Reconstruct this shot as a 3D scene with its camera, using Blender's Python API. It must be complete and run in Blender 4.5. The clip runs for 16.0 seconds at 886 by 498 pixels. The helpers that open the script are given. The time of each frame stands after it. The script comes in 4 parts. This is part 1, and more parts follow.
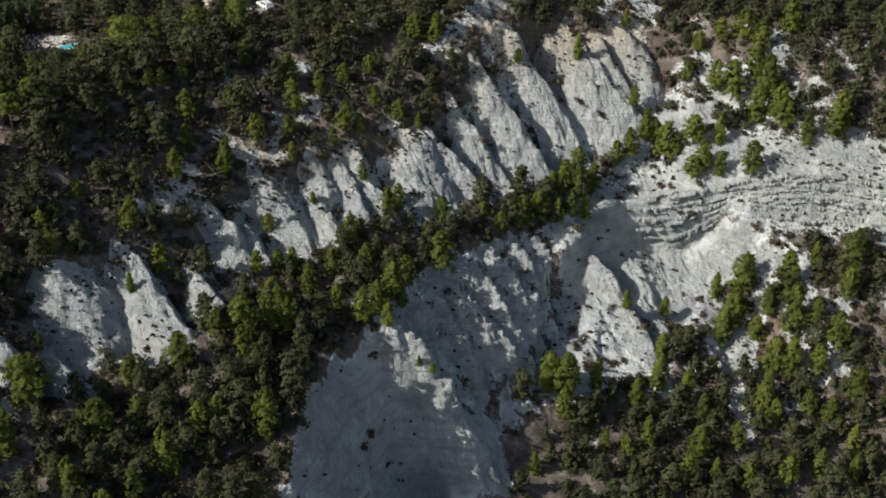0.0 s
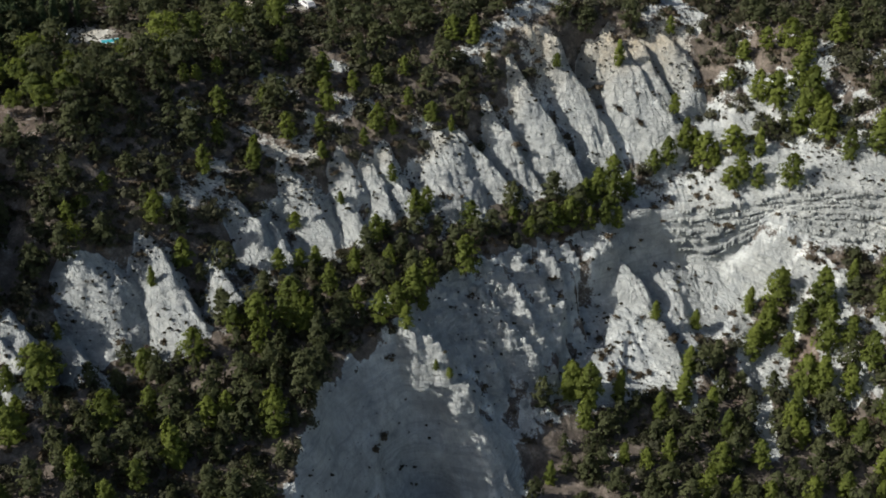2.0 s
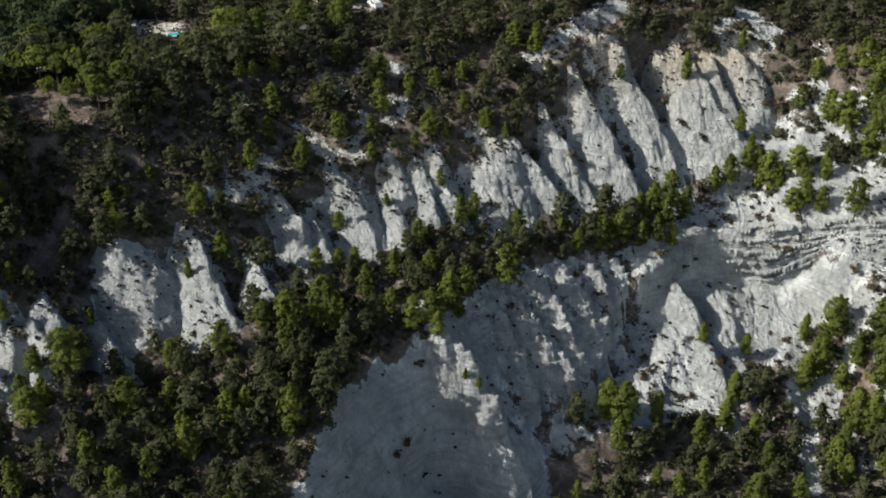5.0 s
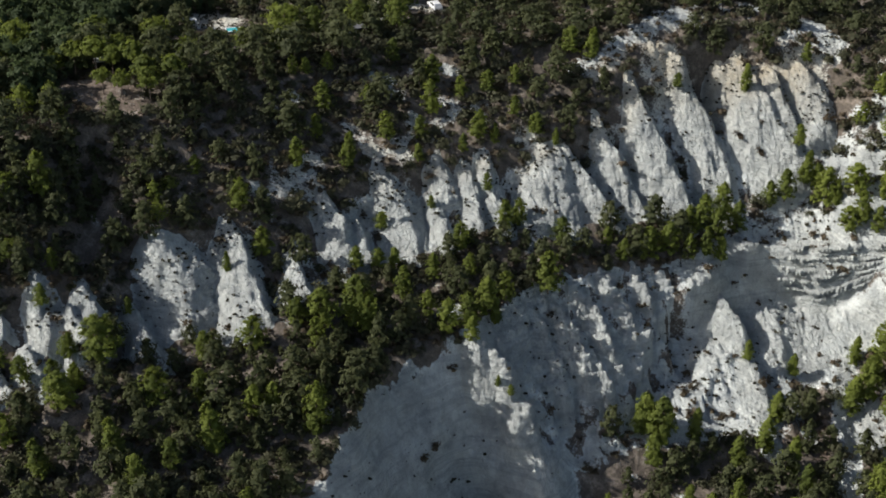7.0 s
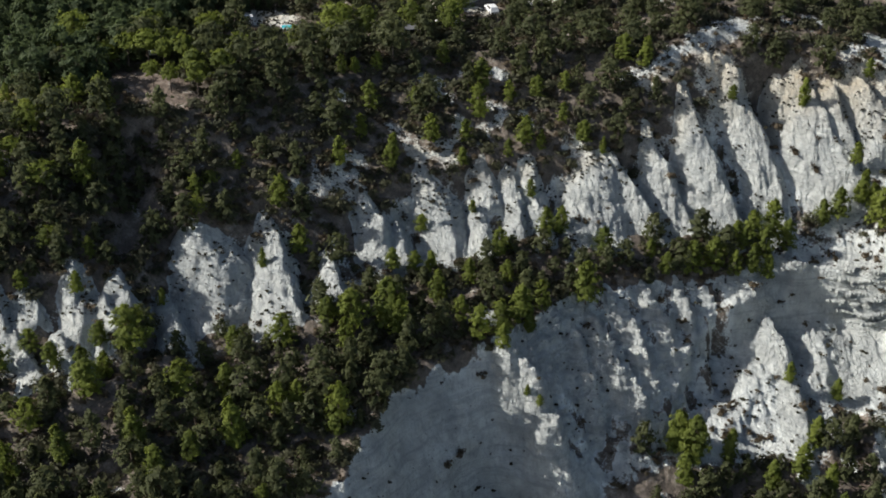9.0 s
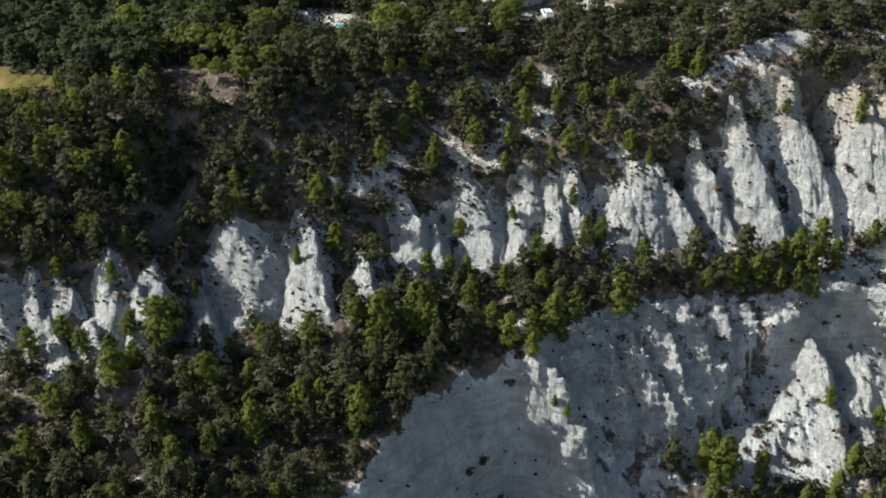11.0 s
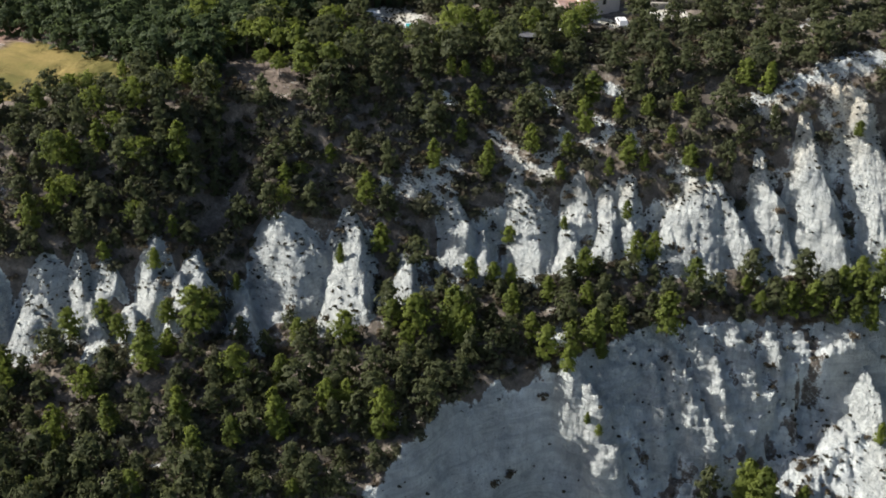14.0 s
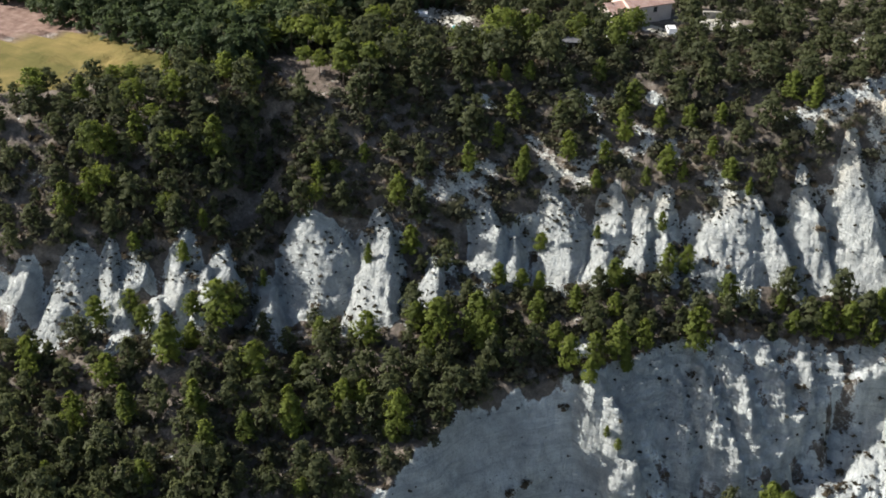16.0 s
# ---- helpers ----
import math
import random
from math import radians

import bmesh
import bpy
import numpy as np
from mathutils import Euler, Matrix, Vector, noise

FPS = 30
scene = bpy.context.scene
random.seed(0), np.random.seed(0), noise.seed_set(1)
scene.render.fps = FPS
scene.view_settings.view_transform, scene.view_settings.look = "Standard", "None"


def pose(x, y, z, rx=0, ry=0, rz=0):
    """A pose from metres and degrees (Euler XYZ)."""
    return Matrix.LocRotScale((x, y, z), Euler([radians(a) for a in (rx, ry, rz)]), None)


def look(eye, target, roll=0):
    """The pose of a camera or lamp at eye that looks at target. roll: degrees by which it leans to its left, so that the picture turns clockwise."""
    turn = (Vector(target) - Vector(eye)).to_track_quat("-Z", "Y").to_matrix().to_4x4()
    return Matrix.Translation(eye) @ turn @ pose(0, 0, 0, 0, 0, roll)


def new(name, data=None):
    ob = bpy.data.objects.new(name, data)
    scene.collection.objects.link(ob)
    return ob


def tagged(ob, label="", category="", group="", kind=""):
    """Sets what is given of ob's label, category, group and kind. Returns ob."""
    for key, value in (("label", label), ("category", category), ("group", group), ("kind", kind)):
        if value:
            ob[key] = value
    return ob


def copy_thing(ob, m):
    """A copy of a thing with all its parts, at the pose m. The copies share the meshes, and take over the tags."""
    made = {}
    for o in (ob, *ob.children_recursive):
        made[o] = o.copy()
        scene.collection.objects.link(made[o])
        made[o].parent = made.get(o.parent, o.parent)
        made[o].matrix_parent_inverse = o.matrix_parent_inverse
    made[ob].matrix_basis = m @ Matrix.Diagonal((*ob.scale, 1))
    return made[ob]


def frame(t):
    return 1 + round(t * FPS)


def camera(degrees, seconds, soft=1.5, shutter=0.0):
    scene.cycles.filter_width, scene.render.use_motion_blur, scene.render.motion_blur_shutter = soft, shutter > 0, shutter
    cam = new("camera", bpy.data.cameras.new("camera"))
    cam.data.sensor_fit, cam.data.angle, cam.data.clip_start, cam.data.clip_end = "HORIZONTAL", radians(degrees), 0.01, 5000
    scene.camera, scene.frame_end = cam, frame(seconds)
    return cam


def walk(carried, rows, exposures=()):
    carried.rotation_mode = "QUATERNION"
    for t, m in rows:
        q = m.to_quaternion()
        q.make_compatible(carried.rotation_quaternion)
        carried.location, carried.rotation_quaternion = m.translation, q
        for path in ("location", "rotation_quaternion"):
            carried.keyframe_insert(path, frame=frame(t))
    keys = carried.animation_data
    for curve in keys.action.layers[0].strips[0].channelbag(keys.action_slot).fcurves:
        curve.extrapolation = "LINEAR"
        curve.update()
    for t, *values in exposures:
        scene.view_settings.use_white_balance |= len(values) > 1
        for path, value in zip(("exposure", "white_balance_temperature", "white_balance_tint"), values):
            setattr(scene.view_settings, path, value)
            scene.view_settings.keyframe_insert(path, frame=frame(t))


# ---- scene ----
cam = camera(38.06, 16.0, soft=1.75)
PATH = [
    (0.0, pose(0.00, 0.00, 150.00, 60.254, -1.500, 0.857)),
    (0.5, pose(3.03, 0.50, 150.18, 60.196, -1.470, 2.129)),
    (1.0, pose(5.68, 0.83, 150.08, 60.215, -1.394, 3.150)),
    (1.5, pose(8.23, 1.32, 150.23, 60.174, -1.335, 4.179)),
    (2.0, pose(10.83, 1.90, 150.11, 60.184, -1.305, 5.204)),
    (2.5, pose(13.32, 2.43, 149.93, 60.225, -1.223, 6.098)),
    (3.0, pose(16.07, 3.10, 149.70, 60.266, -1.159, 7.149)),
    (3.5, pose(18.80, 3.86, 149.86, 60.229, -1.100, 8.267)),
    (4.0, pose(21.59, 4.74, 149.79, 60.228, -1.055, 9.452)),
    (6.5, pose(33.15, 9.50, 149.46, 60.199, -1.077, 15.737)),
    (7.0, pose(35.40, 10.46, 149.29, 60.231, -1.069, 16.923)),
    (7.5, pose(37.67, 11.67, 149.12, 60.251, -1.086, 18.177)),
    (8.0, pose(39.73, 12.75, 148.99, 60.269, -1.094, 19.326)),
    (8.5, pose(41.72, 13.95, 148.94, 60.257, -1.128, 20.503)),
    (9.0, pose(43.88, 15.25, 148.71, 60.293, -1.149, 21.781)),
    (9.5, pose(45.90, 16.56, 148.66, 60.281, -1.151, 22.967)),
    (12.0, pose(56.02, 23.72, 148.23, 60.274, -1.217, 28.941)),
    (12.5, pose(57.68, 25.26, 148.25, 60.237, -1.231, 29.989)),
    (13.0, pose(59.33, 26.71, 148.11, 60.243, -1.291, 31.045)),
    (13.5, pose(61.27, 28.50, 148.06, 60.220, -1.286, 32.222)),
    (14.0, pose(62.96, 29.97, 147.86, 60.245, -1.300, 33.284)),
    (14.5, pose(64.56, 31.68, 147.81, 60.221, -1.375, 34.432)),
    (15.0, pose(66.18, 33.19, 147.72, 60.218, -1.381, 35.447)),
    (15.5, pose(68.09, 35.08, 147.63, 60.221, -1.406, 36.691)),
    (16.0, pose(69.69, 36.84, 147.48, 60.231, -1.440, 37.787)),
]
walk(cam, PATH, [(0.0, 0.07), (4.0, 0.14), (8.0, 0.34), (12.0, 0.58), (16.0, 0.76)])


# ---- light ----
SUN_AZ = 200.0      # degrees, direction the sun stands in, from +x towards +y
SUN_EL = 33.0
world = bpy.data.worlds.new("sky")
scene.world = world
world.use_nodes = True
wn = world.node_tree.nodes
sky = wn.new("ShaderNodeTexSky")
sky.sky_type = "NISHITA"
sky.sun_disc = False
sky.dust_density = 2.0
sky.sun_elevation = radians(SUN_EL)
sky.sun_rotation = radians(90.0 - SUN_AZ)
wn["Background"].inputs[1].default_value = 0.078
world.node_tree.links.new(sky.outputs[0], wn["Background"].inputs[0])
sun_data = bpy.data.lights.new("sun", "SUN")
sun_data.energy, sun_data.angle, sun_data.color = 4.8, radians(0.5), (1.0, 0.965, 0.91)
sun = new("sun", sun_data)
sun_dir = Vector((math.cos(radians(SUN_EL)) * math.cos(radians(SUN_AZ)), math.cos(radians(SUN_EL)) * math.sin(radians(SUN_AZ)), math.sin(radians(SUN_EL))))
sun.matrix_world = look(tuple(sun_dir * 400), (0, 0, 0))


ROT = radians(30.0)     # the escarpment's line in plan


# ---- materials ----
def material(name):
    m = bpy.data.materials.new(name)
    m.use_nodes = True
    return m, m.node_tree.nodes, m.node_tree.links, m.node_tree.nodes["Principled BSDF"]


def noise_node(nodes, links, coord, scale, detail=6.0, rough=0.6, squash=None):
    n = nodes.new("ShaderNodeTexNoise")
    n.inputs["Scale"].default_value, n.inputs["Detail"].default_value, n.inputs["Roughness"].default_value = scale, detail, rough
    if squash:
        mp = nodes.new("ShaderNodeMapping")
        mp.inputs["Scale"].default_value = squash
        links.new(coord, mp.inputs["Vector"])
        coord = mp.outputs[0]
    links.new(coord, n.inputs["Vector"])
    return n.outputs["Fac"]


def ramp(nodes, links, fac, stops):
    r = nodes.new("ShaderNodeValToRGB")
    while len(r.color_ramp.elements) < len(stops):
        r.color_ramp.elements.new(0.5)
    for e, (p, c) in zip(r.color_ramp.elements, stops):
        e.position = p
        e.color = (c, c, c, 1) if isinstance(c, float) else (*c, 1)
    links.new(fac, r.inputs[0])
    return r.outputs[0]


def mix(nodes, links, fac, a, b, mode="MIX"):
    n = nodes.new("ShaderNodeMix")
    n.data_type, n.blend_type = "RGBA", mode
    for sock, v in ((n.inputs[0], fac), (n.inputs[6], a), (n.inputs[7], b)):
        if isinstance(v, (int, float)):
            sock.default_value = v
        elif isinstance(v, tuple):
            sock.default_value = (*v, 1)
        else:
            links.new(v, sock)
    return n.outputs[2]


def mathn(nodes, links, op, a, b=0.0, clamp=False):
    n = nodes.new("ShaderNodeMath")
    n.operation, n.use_clamp = op, clamp
    for sock, v in zip(n.inputs, (a, b)):
        if isinstance(v, (int, float)):
            sock.default_value = v
        else:
            links.new(v, sock)
    return n.outputs[0]


def attribute(nodes, name):
    a = nodes.new("ShaderNodeAttribute")
    a.attribute_name = name
    return a.outputs["Fac"]


def ground_material():
    m, N, L, b = material("marl_and_forest_soil")
    geo = N.new("ShaderNodeNewGeometry").outputs["Position"]
    bare, ochre, dry = attribute(N, "bare"), attribute(N, "ochre"), attribute(N, "grass")
    big = noise_node(N, L, geo, 0.09, 5)
    mid = noise_node(N, L, geo, 0.5, 6, 0.65)
    fine = noise_node(N, L, geo, 2.6, 6, 0.7)
    beds = noise_node(N, L, geo, 0.55, 4, 0.6, (0.10, 0.10, 2.6))
    # pale marl with bluish and cream beds
    marl = ramp(N, L, mid, [(0.30, (0.48, 0.51, 0.495)), (0.44, (0.675, 0.695, 0.655)), (0.60, (0.80, 0.83, 0.79))])
    marl = mix(N, L, ramp(N, L, beds, [(0.52, 0.0), (0.60, 0.42)]), marl, (0.40, 0.43, 0.43))
    marl = mix(N, L, ramp(N, L, big, [(0.46, 0.0), (0.62, 0.36)]), marl, (0.40, 0.43, 0.435))
    # darker blue-grey blotches scattered at random over all the marl
    mottle = noise_node(N, L, geo, 0.21, 4, 0.6)
    marl = mix(N, L, ramp(N, L, mottle, [(0.47, 0.0), (0.60, 0.38)]), marl, (0.38, 0.41, 0.42))
    cream = mix(N, L, ramp(N, L, mid, [(0.35, 0.0), (0.7, 1.0)]), (0.60, 0.51, 0.36), (0.76, 0.71, 0.59))
    marl = mix(N, L, mathn(N, L, "MULTIPLY", ochre, ramp(N, L, big, [(0.3, 0.35), (0.6, 1.0)])), marl, cream)
    marl = mix(N, L, ramp(N, L, fine, [(0.63, 0.0), (0.70, 0.6)]), marl, (0.26, 0.26, 0.22))
    # thin darker streaks running downslope, and small stones and lichen
    turn = N.new("ShaderNodeMapping")
    turn.inputs["Rotation"].default_value = (0, 0, -ROT)
    L.new(geo, turn.inputs["Vector"])
    rill = noise_node(N, L, turn.outputs[0], 1.1, 5, 0.65, (1.0, 0.13, 0.13))
    thread = noise_node(N, L, turn.outputs[0], 2.4, 4, 0.6, (1.0, 0.22, 0.22))
    grit = noise_node(N, L, geo, 5.5, 3, 0.6)
    marl = mix(N, L, ramp(N, L, thread, [(0.54, 0.0), (0.66, 0.24)]), marl, (0.33, 0.345, 0.335))
    marl = mix(N, L, ramp(N, L, grit, [(0.62, 0.0), (0.70, 0.55)]), marl, (0.22, 0.22, 0.19))
    marl = mix(N, L, ramp(N, L, grit, [(0.30, 0.45), (0.40, 0.0)]), marl, (0.78, 0.80, 0.77))
    # soil, needle litter and scree
    soil = ramp(N, L, mid, [(0.3, (0.082, 0.069, 0.060)), (0.52, (0.155, 0.128, 0.106)), (0.70, (0.29, 0.245, 0.205))])
    soil = mix(N, L, ramp(N, L, fine, [(0.48, 0.0), (0.62, 0.6)]), soil, (0.060, 0.060, 0.036))
    edge = mathn(N, L, "ADD", bare, mathn(N, L, "MULTIPLY", mathn(N, L, "SUBTRACT", fine, 0.5), 1.1))
    edge = mathn(N, L, "ADD", edge, mathn(N, L, "MULTIPLY", mathn(N, L, "SUBTRACT", mid, 0.5), 0.9))
    col = mix(N, L, ramp(N, L, edge, [(0.38, 0.0), (0.58, 1.0)]), soil, marl)
    field = mix(N, L, ramp(N, L, big, [(0.4, 0.0), (0.62, 1.0)]), (0.118, 0.104, 0.030), (0.235, 0.175, 0.062))
    field = mix(N, L, ramp(N, L, fine, [(0.4, 0.0), (0.7, 0.35)]), field, (0.090, 0.095, 0.030))
    col = mix(N, L, dry, col, field)
    earth = ramp(N, L, mid, [(0.3, (0.15, 0.090, 0.070)), (0.6, (0.27, 0.185, 0.148)), (0.8, (0.38, 0.30, 0.25))])
    col = mix(N, L, attribute(N, "red_earth"), col, earth)
    L.new(col, b.inputs["Base Color"])
    b.inputs["Roughness"].default_value = 0.95
    b.inputs["Specular IOR Level"].default_value = 0.15
    bump = N.new("ShaderNodeBump")
    bump.inputs["Distance"].default_value = 0.62
    L.new(mathn(N, L, "ADD", 0.15, mathn(N, L, "MULTIPLY", bare, 0.85), True), bump.inputs["Strength"])
    h = mathn(N, L, "ADD", mathn(N, L, "MULTIPLY", mid, 2.4), mathn(N, L, "MULTIPLY", fine, 1.8))
    h = mathn(N, L, "ADD", h, mathn(N, L, "MULTIPLY", rill, 1.1))
    h = mathn(N, L, "ADD", h, mathn(N, L, "MULTIPLY", beds, 2.6))
    crease = mathn(N, L, "ABSOLUTE", mathn(N, L, "SUBTRACT", noise_node(N, L, turn.outputs[0], 0.95, 3, 0.55, (1.0, 0.45, 0.45)), 0.5))
    h = mathn(N, L, "ADD", h, mathn(N, L, "MULTIPLY", crease, 3.8))
    h = mathn(N, L, "ADD", h, mathn(N, L, "MULTIPLY", mathn(N, L, "ABSOLUTE", mathn(N, L, "SUBTRACT", thread, 0.5)), 0.9))
    h = mathn(N, L, "ADD", h, mathn(N, L, "MULTIPLY", grit, 0.9))
    L.new(h, bump.inputs["Height"])
    L.new(bump.outputs[0], b.inputs["Normal"])
    return m


def leaf_material(name, dark, light, tip):
    m, N, L, b = material(name)
    geo = N.new("ShaderNodeNewGeometry")
    obj = N.new("ShaderNodeObjectInfo").outputs["Random"]
    isl = geo.outputs["Random Per Island"]
    big = noise_node(N, L, geo.outputs["Position"], 0.12, 2)
    col = mix(N, L, mathn(N, L, "ADD", mathn(N, L, "MULTIPLY", isl, 0.45), 0.3), dark, light)
    col = mix(N, L, ramp(N, L, big, [(0.35, 0.0), (0.65, 0.8)]), col, tip)
    col = mix(N, L, mathn(N, L, "MULTIPLY", mathn(N, L, "MULTIPLY", obj, obj), 0.65), col, tip)
    L.new(col, b.inputs["Base Color"])
    b.inputs["Roughness"].default_value = 0.7
    b.inputs["Specular IOR Level"].default_value = 0.2
    tr = N.new("ShaderNodeBsdfTranslucent")
    L.new(mix(N, L, 0.65, col, tuple(min(1.0, 1.5 * v) for v in tip)), tr.inputs[0])
    mx = N.new("ShaderNodeMixShader")
    mx.inputs[0].default_value = 0.44
    L.new(b.outputs[0], mx.inputs[1])
    L.new(tr.outputs[0], mx.inputs[2])
    L.new(mx.outputs[0], N["Material Output"].inputs[0])
    return m


def plain_material(name, a, c, scale, rough=0.8, bump_d=0.02):
    m, N, L, b = material(name)
    geo = N.new("ShaderNodeNewGeometry").outputs["Position"]
    n1, n2 = noise_node(N, L, geo, scale), noise_node(N, L, geo, scale * 7)
    col = mix(N, L, ramp(N, L, n1, [(0.35, 0.0), (0.65, 1.0)]), a, c)
    col = mix(N, L, ramp(N, L, n2, [(0.5, 0.0), (0.75, 0.4)]), col, tuple(v * 0.6 for v in a))
    L.new(col, b.inputs["Base Color"])
    b.inputs["Roughness"].default_value = rough
    bump = N.new("ShaderNodeBump")
    bump.inputs["Distance"].default_value = bump_d
    L.new(n2, bump.inputs["Height"])
    L.new(bump.outputs[0], b.inputs["Normal"])
    return m


MAT_GROUND = ground_material()
MAT_PINE = leaf_material("pine_needles", (0.042, 0.056, 0.018), (0.108, 0.138, 0.036), (0.205, 0.240, 0.048))
MAT_PINE_DARK = leaf_material("old_pine_needles", (0.026, 0.035, 0.022), (0.054, 0.067, 0.036), (0.106, 0.116, 0.050))
MAT_OAK = leaf_material("oak_leaves", (0.030, 0.046, 0.022), (0.066, 0.094, 0.041), (0.090, 0.117, 0.050))
MAT_SCRUB = leaf_material("scrub_leaves", (0.048, 0.042, 0.028), (0.102, 0.088, 0.056), (0.140, 0.110, 0.074))
MAT_THICKET = leaf_material("evergreen_oak_leaves", (0.032, 0.036, 0.024), (0.062, 0.068, 0.041), (0.102, 0.101, 0.058))
MAT_TUFT = leaf_material("dry_tufts", (0.022, 0.023, 0.014), (0.046, 0.044, 0.028), (0.064, 0.058, 0.037))
MAT_BARK = plain_material("pine_bark", (0.10, 0.075, 0.055), (0.19, 0.15, 0.12), 1.5, 0.9, 0.05)


# ---- terrain ----
# Lines along the escarpment, each vertex x, y, z: valley, lower cliff top, badland foot, badland crest, plateau rim


def to_sd(x, y):
    return x * math.cos(ROT) + y * math.sin(ROT), -x * math.sin(ROT) + y * math.cos(ROT)


VALLEY = [(-90, 70, 8), (-45, 100, 12), (-12, 143, 11), (-9, 160, 11), (0, 168, 9), (8, 166, 8), (14, 176, 9), (22, 180, 10), (35, 190, 12), (50, 191, 11.5), (60, 186, 9), (75, 182, 8), (110, 170, 12)]
CLIFF_TOP = [(-110, 88, 22), (-65, 119, 25), (-38, 133, 27), (-22, 146, 26), (-21, 160, 31), (-21, 168, 32), (-15.5, 175.5, 31.5), (-8, 188, 33), (-3, 197, 34), (11, 208, 33), (24, 216, 33), (30, 216.4, 26.5), (35, 218.8, 25.5), (41, 220.6, 24.3), (47.5, 221.0, 25), (53, 221.2, 30), (62, 218.8, 32.4), (72, 217, 32.8), (92, 210.5, 34)]
FOOT = [(-95, 126, 31), (-86, 132, 32), (-80, 137.5, 33), (-72, 141.5, 34.5), (-64, 143.5, 35), (-57, 147.5, 35), (-54, 156, 34.8), (-55, 164, 34.2), (-51, 166, 33.8), (-40, 168.5, 36.5), (-36, 175, 38), (-32, 185, 37), (-24, 194, 37), (-19, 198, 38.3), (-12, 204.5, 40), (-4, 208, 40), (2, 211, 39.3), (10, 216, 38.2), (16, 220.5, 38.2), (24, 222.5, 37.5), (30, 219.2, 34.8), (36, 221.2, 35.2), (41, 222.3, 35.4), (47, 222.8, 36.3), (54, 223.6, 39.5), (62, 221.2, 41.5), (72, 219.2, 43), (95, 212.5, 44)]
CREST = [(-95, 140, 41), (-89, 147, 42.3), (-82, 151, 42), (-74, 157, 43.3), (-67, 161, 42.7), (-61, 174.5, 45.5), (-53, 184, 46), (-41, 197, 46.8), (-33.5, 205.5, 48), (-24, 212, 49), (-16.5, 216, 49.5), (-7, 220, 50.2), (0, 230.5, 54), (5, 238, 59), (13, 245, 61), (25, 251, 61.5), (36, 251, 60), (47, 250, 58.5), (67, 239, 60.5), (95, 228, 60)]
RIM = [(-130, 140, 52), (-95, 166, 56.5), (-80, 183, 58), (-68, 194, 58.8), (-62, 203, 59), (-50, 218, 60), (-43, 225, 61), (-21, 234, 61.5), (-1, 241, 63), (9, 250, 66), (24, 257, 65.5), (47, 256, 62.5), (67, 246, 63.5), (95, 235, 63)]
LINES = [VALLEY, CLIFF_TOP, FOOT, CREST, RIM]
SD = []
for line in LINES:
    p = np.array(line, float)
    s_, d_ = to_sd(p[:, 0], p[:, 1])
    order = np.argsort(s_)
    SD.append((s_[order], d_[order], p[order, 2]))

# Marl ribs: points of the crest from top to foot, then half widths: sunny side top and foot, steep side top and foot
FAR_WEST_RIBS = [
    ((-88.8, 146.6, 42.3), (-85.2, 141.9, 37.8), (-80.2, 133.2, 31.8), (2.0, 6.0, 2.5, 7.5)), ((-93.6, 143.9, 42.5), (-90.9, 136.0, 36.9), (2, 6, 1, 2)),
    ((-83.0, 149.5, 41.9), (-79.6, 146.5, 38.9), (-76.2, 142.5, 35.9), (1, 2.5, 0.8, 1.5)), ((-78.0, 151.1, 41.2), (-75.1, 148.9, 39.0), (2.2, 3, 1, 1.5)),
    ((-75.1, 144.6, 37.0), (-69.4, 140.7, 34.9), (1.2, 3, 1, 1.5)), ((-73.7, 156.4, 43.6), (-71.8, 153.9, 40.8), (-68.7, 150.1, 38.0), (1.0, 2.5, 1.5, 5))]
WEST_RIBS = [
    ((-67.5, 160.1, 42.6), (-63.7, 157.1, 40.9), (1.5, 3, 1, 2)), ((-65.8, 155.1, 40.5), (-62.2, 152.2, 38.6), (1.5, 3, 1, 2)), ((-69.5, 147.8, 37.2), (-63.9, 143.3, 35.4), (1.5, 4, 1, 2)),
    ((-60.3, 162.6, 37.4), (-52.1, 155.9, 35.0), (3, 5, 2, 3)), ((-61.0, 173.8, 45.5), (-55.6, 171.3, 41.6), (-51.0, 166.6, 35.5), (3.0, 8.5, 3.0, 6.5)), ((-53.3, 183.1, 45.9), (-47.4, 177.8, 42.3), (-39.8, 168.4, 37.5), (3.0, 9.5, 1.2, 2.2))]
MIDDLE_RIBS = [
    ((-40.4, 182.0, 40.6), (-35.2, 175.3, 39.0), (2.5, 5, 1, 2)), ((-41.2, 196.0, 46.6), (-34.9, 191.8, 42.9), (-31.5, 185.3, 37.2), (7.5, 7.0, 1.0, 2.0)), ((-32.5, 193.1, 41.7), (-29.1, 188.6, 38.3), (1.5, 3.5, 0.8, 1.5)),
    ((-33.6, 204.6, 47.8), (-29.0, 202.1, 44.1), (-21.7, 192.7, 36.7), (2.8, 5.5, 1.8, 4.8)), ((-24.4, 211.1, 48.7), (-21.2, 209.2, 45.6), (-19.6, 206.8, 43.8), (5.5, 7, 1.2, 1.5)), ((-22.6, 205.0, 42.8), (-19.7, 201.6, 41.5), (-17.1, 197.1, 38.5), (3, 5, 1, 1.5)),
    ((-20.1, 212.6, 47.8), (-16.3, 208.5, 44.2), (1.2, 3, 0.8, 1.2))]
